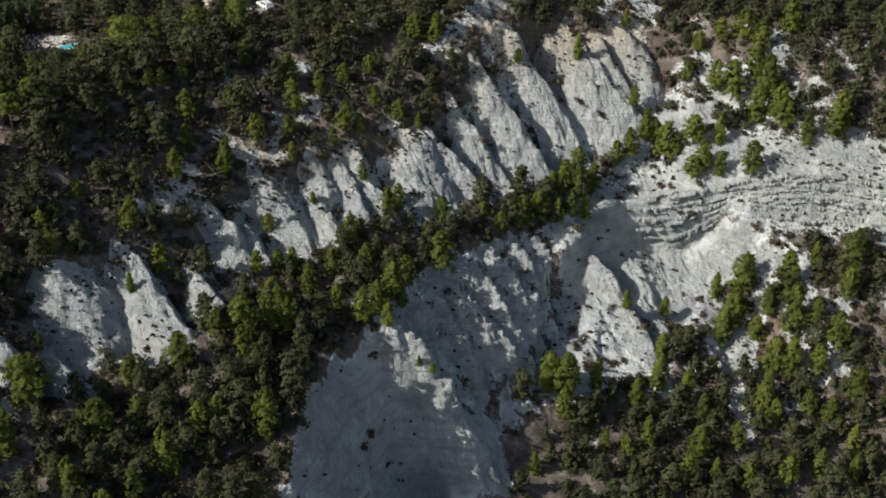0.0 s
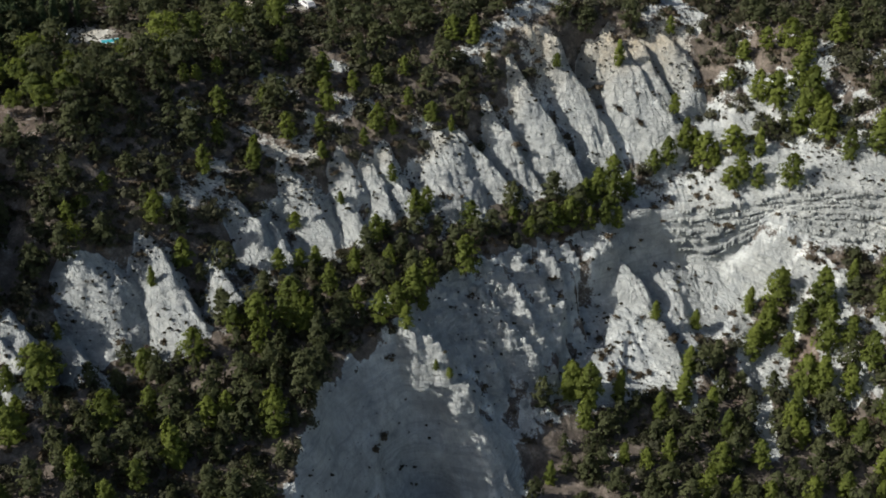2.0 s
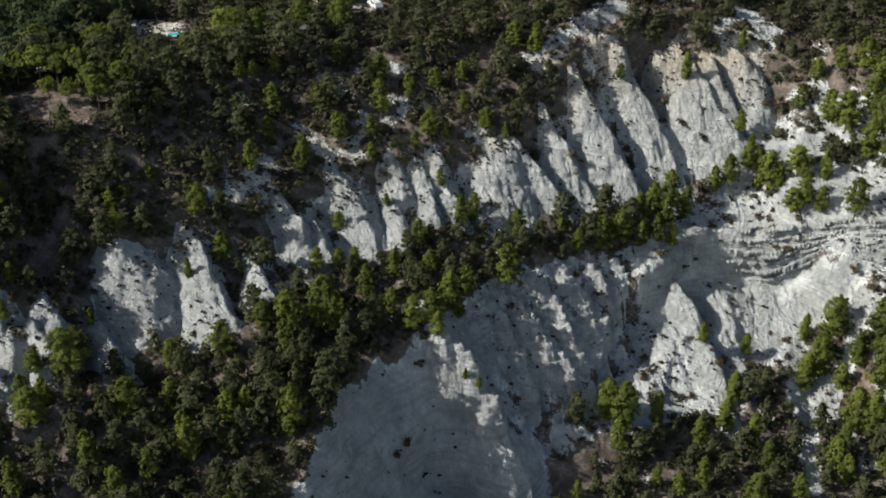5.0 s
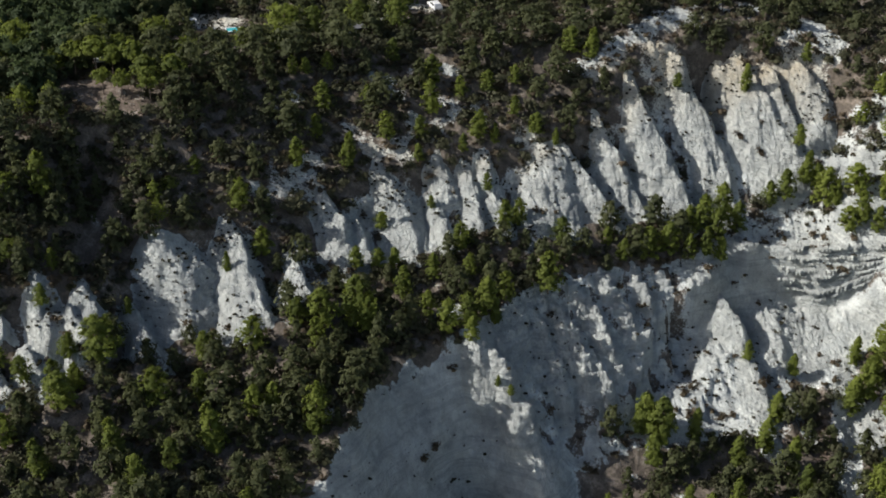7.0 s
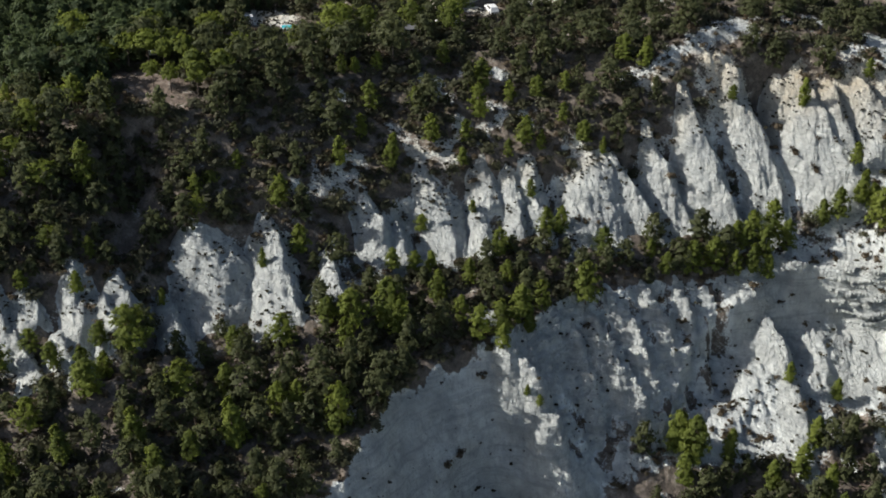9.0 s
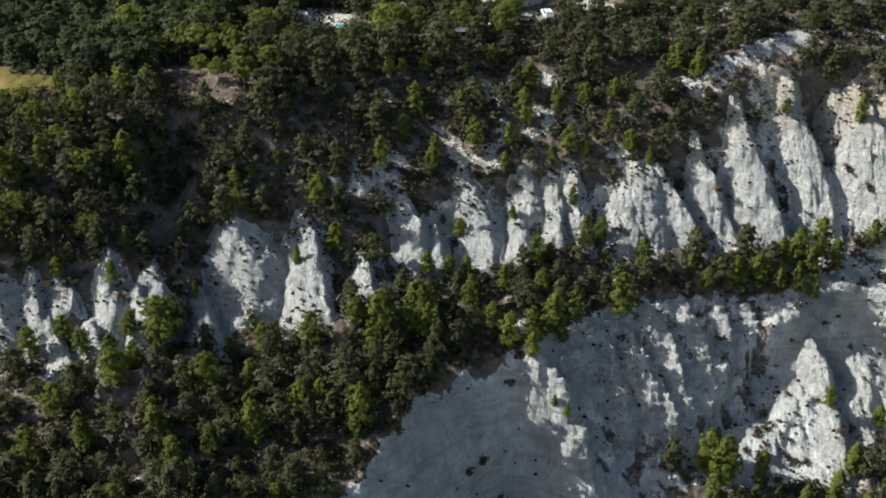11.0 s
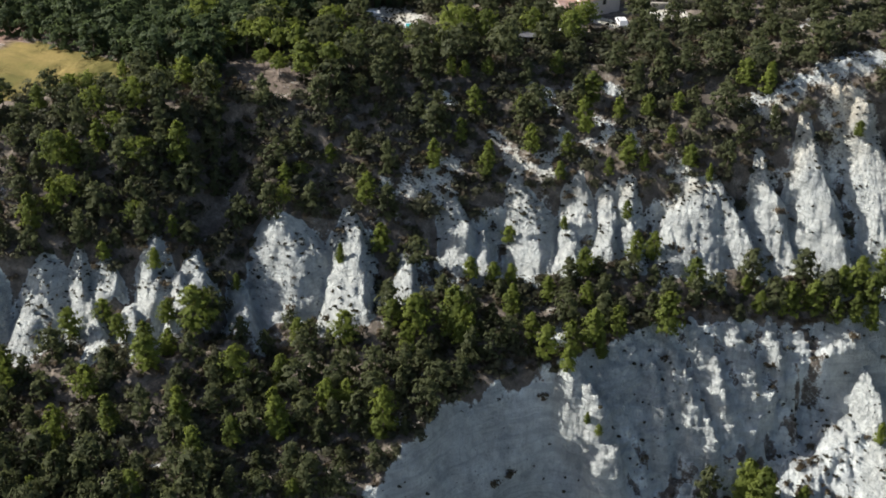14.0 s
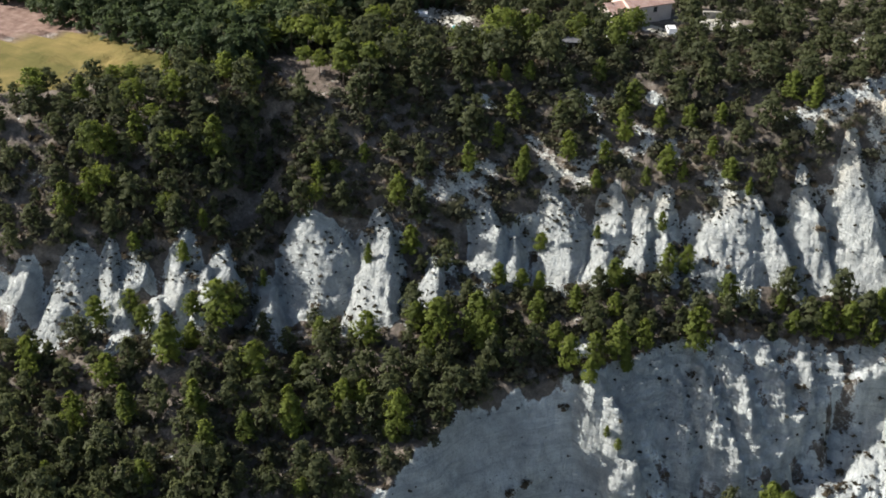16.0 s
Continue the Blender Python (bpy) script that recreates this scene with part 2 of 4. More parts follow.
CENTRAL_RIBS = [
    ((-16.0, 206.9, 43.8), (-13.4, 202.7, 41.4), (3, 5, 1, 1.5)), ((-16.6, 214.8, 49.1), (-12.9, 211.0, 44.7), (3.8, 5.5, 1, 1.5)), ((-13.9, 209.5, 44.2), (-12.1, 207.4, 42.9), (-9.0, 204.1, 40.4), (1.5, 3.5, 1, 2)),
    ((-7.2, 219.1, 49.9), (-6.7, 214.2, 46.0), (-5.2, 207.6, 41.1), (2.5, 4.5, 3.0, 9.5)), ((-3.8, 222.1, 50.1), (2.1, 218.6, 45.5), (9.1, 215.3, 38.9), (1.2, 2.0, 1, 1.5)), ((0.2, 230.0, 53.9), (5.8, 224.8, 47.9), (13.8, 218.0, 37.8), (1.2, 4.5, 1, 2))]
EAST_RIBS = [
    ((5.2, 237.6, 59.1), (12.8, 229.4, 49.8), (21.8, 220.8, 39.1), (1.5, 6, 1.2, 3)), ((13.4, 243.4, 59.5), (17.0, 240.2, 55.2), (26.5, 231.2, 43.1), (2, 8, 1.2, 3)), ((25.5, 249.2, 60.1), (29.7, 244.0, 55.4), (39.8, 236.6, 45.9), (3, 8, 1, 2.5)),
    ((21.8, 247.5, 57.9), (25.1, 243.0, 51.8), (1.2, 2, 1, 1.5)), ((11.0, 245.5, 62.0), (13.6, 243.0, 61.2), (15.2, 241.2, 57.4), (1.6, 2.6, 0.8, 1.2)), ((31.2, 247.4, 58.2), (36.7, 240.9, 50.3), (1.2, 2.2, 0.8, 1.2)), ((36.5, 250.0, 59.2), (41.0, 246.9, 55.6), (42.7, 242.6, 51.2), (2.5, 5, 1.2, 2)),
    ]
FAR_EAST_RIBS = [
    ((52.2, 248.3, 58.7), (54.8, 241.2, 54.0), (55.5, 237.6, 50.6), (3, 7, 2, 3)), ((57.4, 232.4, 46.9), (59.5, 225.2, 43.2), (3, 4, 1, 2))]
LOWER_RIBS = [  # spurs of the lower cliff and of the ravine
    ((-6.5, 179.8, 32.6), (-2.2, 178.8, 29.9), (0.1, 177.2, 24.8), (1.9, 176.2, 24.5), (4.2, 174.0, 18.5), (8.8, 170.3, 12.0), (13.0, 166.6, 6.5), (1.6, 2.6, 0.8, 1.8)),
    ((-4.5, 194.0, 33.4), (0.5, 191.6, 30.2), (4.2, 188.0, 25.8), (6.6, 184.5, 21.0), (1.3, 2.4, 1.0, 2.0)),
    ((-1.0, 196.8, 33.4), (4.0, 194.6, 30.6), (8.5, 191.8, 27.2), (13.4, 189.4, 21.8), (16.5, 186.0, 15.5), (1.7, 3.2, 1.0, 2.0)),
    ((4.0, 200.4, 33.8), (8.5, 198.2, 31.2), (12.5, 194.6, 26.3), (16.0, 190.5, 19.5), (1.4, 2.6, 1.0, 2.0)),
    ]
RAVINE_RIBS = [
    ((9.0, 204.2, 33.8), (13.4, 201.9, 30.4), (15.9, 199.2, 27.0), (17.8, 196.0, 21.0), (1.4, 2.4, 1.0, 2.0)),
    ((14.0, 207.8, 33.8), (16.8, 205.4, 30.4), (18.2, 203.2, 26.5), (0.8, 1.2, 1.0, 1.8)),
    ((30.8, 211.8, 27.6), (34.6, 206.0, 22.8), (37.8, 201.0, 19.8), (42.0, 193.0, 14.0), (1.5, 6.0, 1.2, 2.6))]
RIBS = FAR_WEST_RIBS + WEST_RIBS + MIDDLE_RIBS + CENTRAL_RIBS + EAST_RIBS + FAR_EAST_RIBS + LOWER_RIBS + RAVINE_RIBS
# broad hollows and rises: x, y, radius, height
WEST_SWELLS = [(-77, 191, 7, 0.4), (-52, 191, 7, 0.8), (-29, 219, 7, 0.5), (-5, 195, 7, -0.5), (-3, 174, 7, 1.6)]
MIDDLE_SWELLS = [(5, 181, 7, 1.1), (7, 246, 7, 0.6), (9, 199, 7, 1.3), (17, 182, 7, -1.2), (28, 217, 7, 1.8), (31, 198, 7, -2.9)]
EAST_SWELLS = [(37, 222, 7, 0.9), (47, 221, 7, -0.5), (48, 211, 7, -0.5), (58, 202, 7, -0.7), (67, 194, 7, -1.4), (72, 218, 7, 1.4)]
SWELLS = WEST_SWELLS + MIDDLE_SWELLS + EAST_SWELLS


def value_noise(x, y, scale, seed):
    """Smooth noise in -1..1 on a hashed lattice."""
    rng = np.random.default_rng(seed)
    lat = rng.uniform(-1, 1, (256, 256))
    u, v = x / scale, y / scale
    i, j = np.floor(u).astype(int), np.floor(v).astype(int)
    a, b = u - i, v - j
    a, b = a * a * (3 - 2 * a), b * b * (3 - 2 * b)
    i0, j0, i1, j1 = i % 256, j % 256, (i + 1) % 256, (j + 1) % 256
    return (lat[i0, j0] * (1 - a) + lat[i1, j0] * a) * (1 - b) + (lat[i0, j1] * (1 - a) + lat[i1, j1] * a) * b


def fbm(x, y, scale, seed, octaves=4):
    return sum(value_noise(x, y, scale / 2.03 ** k, seed + k) * 0.52 ** k for k in range(octaves))


def step(a, b, x):
    t = np.clip((x - a) / (b - a), 0, 1)
    return t * t * (3 - 2 * t)


def band(x, y):
    """Height and how far up the escarpment a place lies: 1 cliff top, 2 foot of the badlands, 3 their crest, 4 the rim."""
    s, d = to_sd(x, y)
    s = s + 0 * d
    ds = [np.interp(s, a, b) for a, b, c in SD]
    zs = [np.interp(s, a, c) for a, b, c in SD]
    near = np.clip((d - (ds[0] - 60)) / 60, -6, 1)
    z = zs[0] - 18 * (1 - near)
    v = np.zeros_like(z)
    shape = (0.85, 1.0, 1.0, 1.0)
    for k in range(4):
        t = np.clip((d - ds[k]) / np.maximum(ds[k + 1] - ds[k], 0.5), 0, 1)
        z = z + (zs[k + 1] - zs[k]) * t ** shape[k]
        v = v + t
    back = np.maximum(d - ds[4], 0)
    z = z + 3.0 * (1 - np.exp(-back / 40)) - 0.00002 * back ** 2 * (back < 800)
    return z, v, back


def swells(x, y):
    """Broad hollows and rises of the hillside."""
    return sum(h * np.exp(-((x - cx) ** 2 + (y - cy) ** 2) / (2 * r * r)) for cx, cy, r, h in SWELLS)


def ribs(x, y):
    """Height of the marl ribs, far below the ground where there is none, and how far down each a place lies."""
    top = np.full(np.shape(x), -99.0)
    down = np.zeros(np.shape(x))
    for row in RIBS:
        crest, (l0, l1, r0, r1) = np.array(row[:-1]), row[-1]
        (ax, ay), (bx, by) = crest[0, :2], crest[-1, :2]
        ln = math.hypot(bx - ax, by - ay)
        ux, uy = (bx - ax) / ln, (by - ay) / ln
        reach = ln * 0.6 + max(l1, r1) * 2 + 2
        near = (np.abs(x - (ax + bx) / 2) < reach) & (np.abs(y - (ay + by) / 2) < reach)
        if not near.any():
            continue
        xx, yy = x[near], y[near]
        ka = ((crest[:, 0] - ax) * ux + (crest[:, 1] - ay) * uy) / ln
        kc = -(crest[:, 0] - ax) * uy + (crest[:, 1] - ay) * ux
        a = ((xx - ax) * ux + (yy - ay) * uy) / ln
        c = -(xx - ax) * uy + (yy - ay) * ux - np.interp(a, ka, kc)
        wide = max(l1, r1)
        c = c + 0.16 * min(wide, 4) * fbm(xx, yy, 3.6, 7, 4)
        aa = np.clip(a, 0, 1)
        zc = np.interp(aa, ka, crest[:, 2]) + np.minimum(np.maximum(-a, 0) * ln * 0.3, 0.8) - np.maximum(-a * ln - 3, 0) * 1.5 - np.maximum(a - 1, 0) * ln * 1.5 + 0.45 * fbm(xx, yy, 3.0, 8, 3)
        grow = aa ** 0.75
        wl, wr = 0.3 + l0 + (l1 - l0) * grow, 0.2 + r0 + (r1 - r0) * grow
        gentle = 1.45 if r1 < 4.5 else 0.42
        fall = np.where(c < 0, 0.80 * wl * (np.maximum(-c, 0) / wl) ** 1.8, gentle * wr * (np.maximum(c, 0) / wr) ** 1.5)
        z = zc - fall
        up = z > top[near]
        top[near] = np.where(up, z, top[near])
        down[near] = np.where(up, a, down[near])
    return top, down


# gully lines: top x, y, bottom x, y, width, depth
GULLIES = [(-78, 185, -70.5, 165, 10, 5.5), (-69, 176, -57, 158, 8, 5.0), (5, 186, 14, 173, 7, 2.0), (43, 214, 47, 196, 6, 1.6), (55, 212, 54, 196, 5, 1.8), (16.0, 248.0, 23.5, 241.0, 8, 6.0), (-9, 178, -4, 164, 8, 3.2)]


def gullies(x, y):
    down = np.zeros_like(x)
    for ax, ay, bx, by, w, depth in GULLIES:
        lx, ly = bx - ax, by - ay
        ln = math.hypot(lx, ly)
        ux, uy = lx / ln, ly / ln
        a = ((x - ax) * ux + (y - ay) * uy) / ln
        c = (-(x - ax) * uy + (y - ay) * ux) + 0.12 * w * value_noise(x, y, 4.0, 9)
        down = down + depth * np.exp(-(c / (0.42 * w)) ** 2) * step(-0.1, 0.25, a) * (1 - step(0.85, 1.2, a))
    return down


# foot of the hard bed that rings the head of the ravine
SCARP = [(56, 220.6), (51, 221.0), (45.5, 221.5), (39, 220.8), (32.6, 217.7), (26.4, 213.5), (20.2, 208.6), (18.4, 202.8), (17.6, 196)]


def scarp(x, y):
    """How deep the ground falls away below the ring of hard rock."""
    best, side, along = np.full(np.shape(x), 1e9), np.zeros(np.shape(x)), np.zeros(np.shape(x))
    wx = x + 0.7 * value_noise(x, y, 3.0, 171) + 0.3 * value_noise(x, y, 1.1, 173)
    for k, ((ax, ay), (bx, by)) in enumerate(zip(SCARP, SCARP[1:])):
        lx, ly = bx - ax, by - ay
        t = np.clip(((wx - ax) * lx + (y - ay) * ly) / (lx * lx + ly * ly), 0, 1)
        dist = np.hypot(wx - ax - t * lx, y - ay - t * ly)
        near = dist < best
        best = np.where(near, dist, best)
        side = np.where(near, (wx - ax) * ly - (y - ay) * lx, side)
        along = np.where(near, (k + t) / (len(SCARP) - 1), along)
    deep = 6.0 * step(0.42, 0.6, along) * (1 - 0.5 * step(0.85, 1.0, along))
    return deep * step(0.0, 1.6, best) * (1 - step(4.0, 11.0, best)) * (side < 0) - 0.5 * (side > 0) * (1 - step(0.5, 2.5, best)) * step(0, 0.1, along)


def terrain(x, y):
    wx = x + 0.9 * fbm(x, y, 12, 21, 3)
    wy = y + 0.9 * fbm(x, y, 12, 31, 3)
    z, v, back = band(wx, wy)
    s, d = to_sd(x, y)
    face = step(0.0, 0.3, v) * (1 - step(3.9, 4.1, v))
    badland = step(1.95, 2.15, v) * (1 - step(2.62, 3.08 + 0.22 * step(-4, 6, x), v)) * step(-100, -92, x) * (1 - step(42, 50, x))
    bowl = step(0.1, 0.3, v) * (1 - step(0.95, 1.1, v)) * (1 - step(-9, -6, x))
    rough = step(0.15, 0.35, v) * (1 - step(0.95, 1.1, v)) * step(-8, -5, x) * (1 - step(20, 24, x))
    z = z + swells(x, y) - (3.6 + 0.8 * step(0, 8, x)) * badland - 1.5 * rough * step(-3, 1, x) * (1 - step(0.8, 1.0, v)) - gullies(x, y) - scarp(x, y)
    z = z + face * (1 - 0.7 * np.maximum(bowl, rough)) * 0.55 * fbm(x, y, 9, 41, 4)
    z = z - 3.4 * (1 - step(0.75, 1.0, ((x + 4.6) / 7.0) ** 2 + ((y - 164.5) / 6.6) ** 2))
    z = z + bowl * (0.7 * fbm(x, y, 7, 181, 4) + 0.25 * fbm(s * 1.3, d * 0.5, 3, 185, 3))
    rib, down = ribs(x, y)
    on = step(-0.9, 0.2, rib - z) * (down < 1.15)
    k = np.clip(0.5 + 0.5 * (rib - z) / 0.6, 0, 1)
    z = z * (1 - k) + rib * k + 0.6 * k * (1 - k)
    calm = 1 - 0.75 * np.clip(on + bowl, 0, 1)
    # rills down the bare faces, large and small
    bare_face = face * np.clip(on + badland + rough + step(0.1, 0.3, v) * (1 - step(1.0, 1.2, v)) * step(-24, -18, x), 0, 1)
    z = z - bare_face * (0.35 + 0.35 * badland * (1 - on) - 0.2 * bowl) * (1 - np.clip(np.abs(fbm(s * 1.5, d * 0.32, 7.0, 151, 3)) * 5.0, 0, 1))
    z = z - bare_face * (0.30 - 0.22 * bowl) * (1 - np.clip(np.abs(fbm(s * 1.6, d * 0.30, 2.6, 155, 3)) * 3.5, 0, 1))
    z = z - face * (0.16 - 0.08 * bowl) * np.abs(fbm(s * 2.0, d * 0.30, 1.7, 55, 3))
    z = z - face * calm * 0.5 * (1 - np.abs(fbm(x, y, 4.5, 57, 3))) ** 2
    z = z + face * calm * 0.28 * fbm(x, y, 1.9, 63, 4) + 0.08 * fbm(x, y, 1.6, 61, 3)
    # a level bed that cuts the foot of the ribs
    z = z - 0.5 * on * step(2.0, 2.1, v) * np.exp(-((v - 2.34 - 0.05 * fbm(x, y, 11, 157, 3)) / 0.015) ** 2)
    # ragged ribs of the lower cliff
    u = (s + 0.30 * d) / 3.4 + 0.75 * fbm(x, y, 13, 59, 4)
    kk = np.floor(u)
    u = u - kk
    tall = 0.4 + 0.8 * np.abs(np.sin(kk * 12.9898))
    z = z + rough * 0.55 * tall * (np.where(u < 0.25, u / 0.25, (1 - u) / 0.75) - 0.5) - 0.45 * rough * np.abs(fbm(s * 1.5, d * 0.6, 3.6, 165, 4))
    wall = step(1.0, 1.15, v) * (1 - step(1.95, 2.15, v)) * step(36, 41, x)
    ledge = np.clip(0.85 * wall + 0.9 * rough + 0.10 * badland, 0, 1)
    for period, seed in ((1.25, 81), (0.55, 85)):
        zb = (z + (0.5 - 0.42 * wall) * fbm(x, y, 10, seed, 4)) / period
        ph = zb - np.floor(zb)
        z = z + ledge * (step(0.36, 0.64, ph) - ph) * period * 0.85
        block = np.floor(s / (1.1 * period) + 0.7 * fbm(x, y, 5, seed + 2, 3) + 0.37 * np.floor(zb))
        z = z + ledge * (0.28 - 0.18 * rough) * period * (np.modf(np.abs(np.sin(block * 12.9898 + np.floor(zb) * 78.233) * 437.585))[0] - 0.5)
    return z, v, back, on


FIELD = [(-100.7, 184.8), (-109.6, 174.2), (-118, 165.3), (-150, 140), (-210, 105), (-210, 135), (-149, 176.5), (-135.7, 187.6), (-115.6, 187.9)]


def inside(poly, x, y):
    r = np.zeros(np.shape(x), bool)
    for (ax, ay), (bx, by) in zip(poly, poly[1:] + poly[:1]):
        r ^= ((ay > y) != (by > y)) & (x < (bx - ax) * (y - ay) / (by - ay + 1e-9) + ax)
    return r


def ellipse(x, y, cx, cy, rx, ry):
    return ((x - cx) / rx) ** 2 + ((y - cy) / ry) ** 2


def open_ground(x, y):
    """Field, clearing and yards, where no trees stand."""
    return inside(FIELD, x, y) | (ellipse(x, y, -84, 196.5, 10.5, 4.0) < 1) | (ellipse(x, y, -75.5, 192, 4.5, 3.0) < 1) | (ellipse(x, y, -39.4, 249.4, 6, 3) < 1) | (ellipse(x, y, -46.7, 254.5, 9, 8) < 1) | (ellipse(x, y, -77.6, 230.3, 10, 5) < 1) | (ellipse(x, y, -31.3, 258.3, 9, 4) < 1) | ((x < -137) & (y > 150)) | (ellipse(x, y, -71.6, 171, 3.2, 6.5) < 1)


SCREE = [(-38.9, 221.1, 2.6, 1.5), (-27.6, 227.1, 2.6, 1.4), (-51.1, 210.0, 2.2, 1.2), (-30.5, 215.3, 1.6, 1.2), (-36.0, 207.5, 2.2, 1.3), (-19.7, 220.8, 1.4, 1.0)]  # open scree on the upper slope


# white runnels washed down the wooded hillside: points of each and its half width
RUNNELS = [
    ((46.5, 216.9), (51.5, 210.2), (53.8, 195.9), (55.2, 184.4), 1.3), ((62.3, 214.5), (59.9, 205.7), (56.1, 197.4), 1.1),
    ((68.9, 211.5), (67.6, 204.8), (66.5, 199.5), 0.9), ((49.5, 213.5), (52.0, 208.0), (53.2, 200.0), 1.6), ((74.8, 204.0), (74.1, 198.4), (70.2, 193.4), 0.8)]


def runnels(x, y):
    """One in the middle of a runnel, falling to nought beside it."""
    best = np.zeros(np.shape(x))
    for row in RUNNELS:
        for (ax, ay), (bx, by) in zip(row[:-2], row[1:-1]):
            lx, ly = bx - ax, by - ay
            t = np.clip(((x - ax) * lx + (y - ay) * ly) / (lx * lx + ly * ly), 0, 1)
            best = np.maximum(best, 1.25 - 0.55 * np.hypot(x - ax - t * lx, y - ay - t * ly) / row[-1])
    return best


def masks(x, y, v, back, on):
    """Bare marl, ochre beds, dry grass."""
    n = fbm(x, y, 11, 71, 4)
    n2 = fbm(x, y, 5, 75, 4)
    badland = step(1.9, 2.2, v) * (1 - step(2.75, 3.02, v))
    flutes = step(1.9, 2.2, v) * (1 - step(3.6, 3.95, v)) * step(-4, 3, x) * (1 - step(38, 46, x))
    saddle = step(0.9, 1.05, v) * (1 - step(2.0, 2.2, v)) * step(21, 26, x) * (1 - step(38, 44, x))
    lower = step(0.05, 0.2, v) * (1 - step(0.95, 1.12, v + 0.22 * np.abs(n2) * (1 - step(-10, -7, x)))) * step(-26, -21, x) * (1 - step(40, 46, x))
    ledge = step(0.85, 1.1, v) * (1 - step(2.2, 2.5, v)) * step(34, 40, x)
    # soil speckle on the ragged lower cliff, partly standing in for its broken shade
    bare = np.maximum.reduce([on, flutes * (0.50 + 0.22 * step(2.6, 2.85, v) - 0.34 * step(2.85, 3.1, v) + 0.5 * n + 0.4 * on), saddle * (0.85 + 0.3 * n), lower * (0.9 + 0.2 * n) * (1 - 0.58 * step(-2, 4, x) * (1 - step(20, 26, x)) * step(0.0, 0.35, fbm(x, y, 2.4, 77, 3))), ledge * (1.0 + 0.25 * n), badland * (0.14 + 0.36 * step(-46, -36, x) + 0.30 * (1 - step(-66, -58, x)) + 0.55 * n2)])
    streak = fbm(1.6 * (x * math.cos(ROT) + y * math.sin(ROT)), 0.35 * (y * math.cos(ROT) - x * math.sin(ROT)), 6, 79, 4)
    upper_east = step(2.0, 2.3, v) * (1 - step(3.5, 3.95, v)) * step(40, 46, x)
    bare = np.maximum(bare, upper_east * (0.24 - 0.22 * step(2.8, 3.2, v) + 0.8 * n2))
    bare = np.maximum(bare, step(0.0, 0.25, v) * (1 - step(0.85, 1.1, v)) * step(38, 46, x) * (0.27 + 1.1 * streak))
    bare = np.maximum(bare, step(0.5, 0.7, v) * (1 - step(1.0, 1.2, v)) * step(37, 41, x) * (1 - step(50, 57, x)) * (1.0 + 0.3 * n2))
    for cx, cy, rx, ry in SCREE:
        bare = np.maximum(bare, 0.95 - 0.55 * ellipse(x, y, cx, cy, rx, ry) + 0.3 * n2)
    slope = step(2.8, 3.1, v) * (1 - step(3.8, 4.0, v))
    bare = np.maximum(bare, slope * (0.16 + 0.50 * n2 + 0.22 * n) * step(-66, -44, x))
    bare = np.maximum(bare, step(0.4, 0.7, v) * (1 - step(1.3, 1.6, v)) * step(40, 48, x) * (0.25 + 0.55 * n2))
    bare = np.maximum(bare, step(1.05, 1.2, v) * (1 - step(1.9, 2.1, v)) * step(-24, -12, x) * (1 - step(14, 20, x)) * (0.10 + 0.65 * n2))
    lip = step(3.3, 3.7, v) * (1 - step(5, 13, back + 4 * n)) * step(-5, 4, x) * (1 - step(40, 52, x))
    bare = np.maximum(bare, lip * (0.40 + 0.6 * n2))
    bare = np.maximum(bare, 1.15 - ellipse(x, y, -4.6, 164.5, 10, 9) ** 2)
    bare = np.maximum(bare, 1.2 - 0.6 * ellipse(x, y, 53.0, 217.0, 6.5, 4.0) + 0.3 * n2)
    bare = np.maximum(bare, runnels(x + 0.8 * n2, y) + 0.35 * n2)
    bare = np.maximum(bare, 1.2 - 0.5 * ellipse(x, y, 4.5, 170.5, 6.5, 5.5) + 0.3 * n2)
    bare = bare - 0.5 * (ellipse(x, y, -54.6, 153.8, 4.5, 3.0) < 1)
    bare = np.clip(bare, 0, 1) * (1 - step(4.0, 4.2, v))
    ochre = 0.95 * step(2.6, 3.0, v) * (1 - step(3.4, 3.8, v)) * step(-6, 4, x) * (1 - step(34, 46, x))
    ochre = np.maximum(ochre, 0.4 * step(2.6, 2.9, v) * (1 - step(3.3, 3.7, v)) * step(-60, -45, x) * (1 - step(-6, 4, x)))
    red = ((x < -137) & (y > 150) & ~inside(FIELD, x, y) & (back < 90)) * 1.0
    yard = np.maximum.reduce([1.1 - ellipse(x, y, -39.4, 249.4, 5, 2.5), 1.0 - ellipse(x, y, -31.3, 258.3, 8, 3.5), 1.0 - ellipse(x, y, -78.6, 232, 9, 5)])
    red = np.maximum(red, 0.30 * step(0.1, 0.35, n2) * step(36, 42, x) * (v > 0.02) * (v < 0.9) * (1 - np.clip(bare, 0, 1)))
    red = np.maximum(red, np.clip(0.95 - 0.75 * np.minimum(ellipse(x, y, -84, 196.5, 10.5, 4.2), ellipse(x, y, -75.5, 192, 5, 3.2)), 0, 0.16))
    bare = np.maximum(bare, np.clip(0.75 - 0.5 * np.minimum(ellipse(x, y, -84, 196.5, 10.5, 4.2), ellipse(x, y, -75.5, 192, 5, 3.2)), 0, 0.24) * (v > 3.5))
    bare = np.maximum(bare, np.clip(yard, 0, 1) * (v >= 3.9))
    # a pale track along the far side of the field
    along = np.clip(((x + 149) * 13.3 + (y - 177.9) * 11.1) / 300.1, -3, 1.2)
    bare = np.maximum(bare, 1.0 * (np.hypot(x + 149 - 13.3 * along, y - 177.9 - 11.1 * along) < 0.9))
    ochre = np.maximum(ochre, np.clip(2 * yard, 0, 0.8) * (v >= 3.9))
    return bare, ochre, inside(FIELD, x, y) * 1.0, red


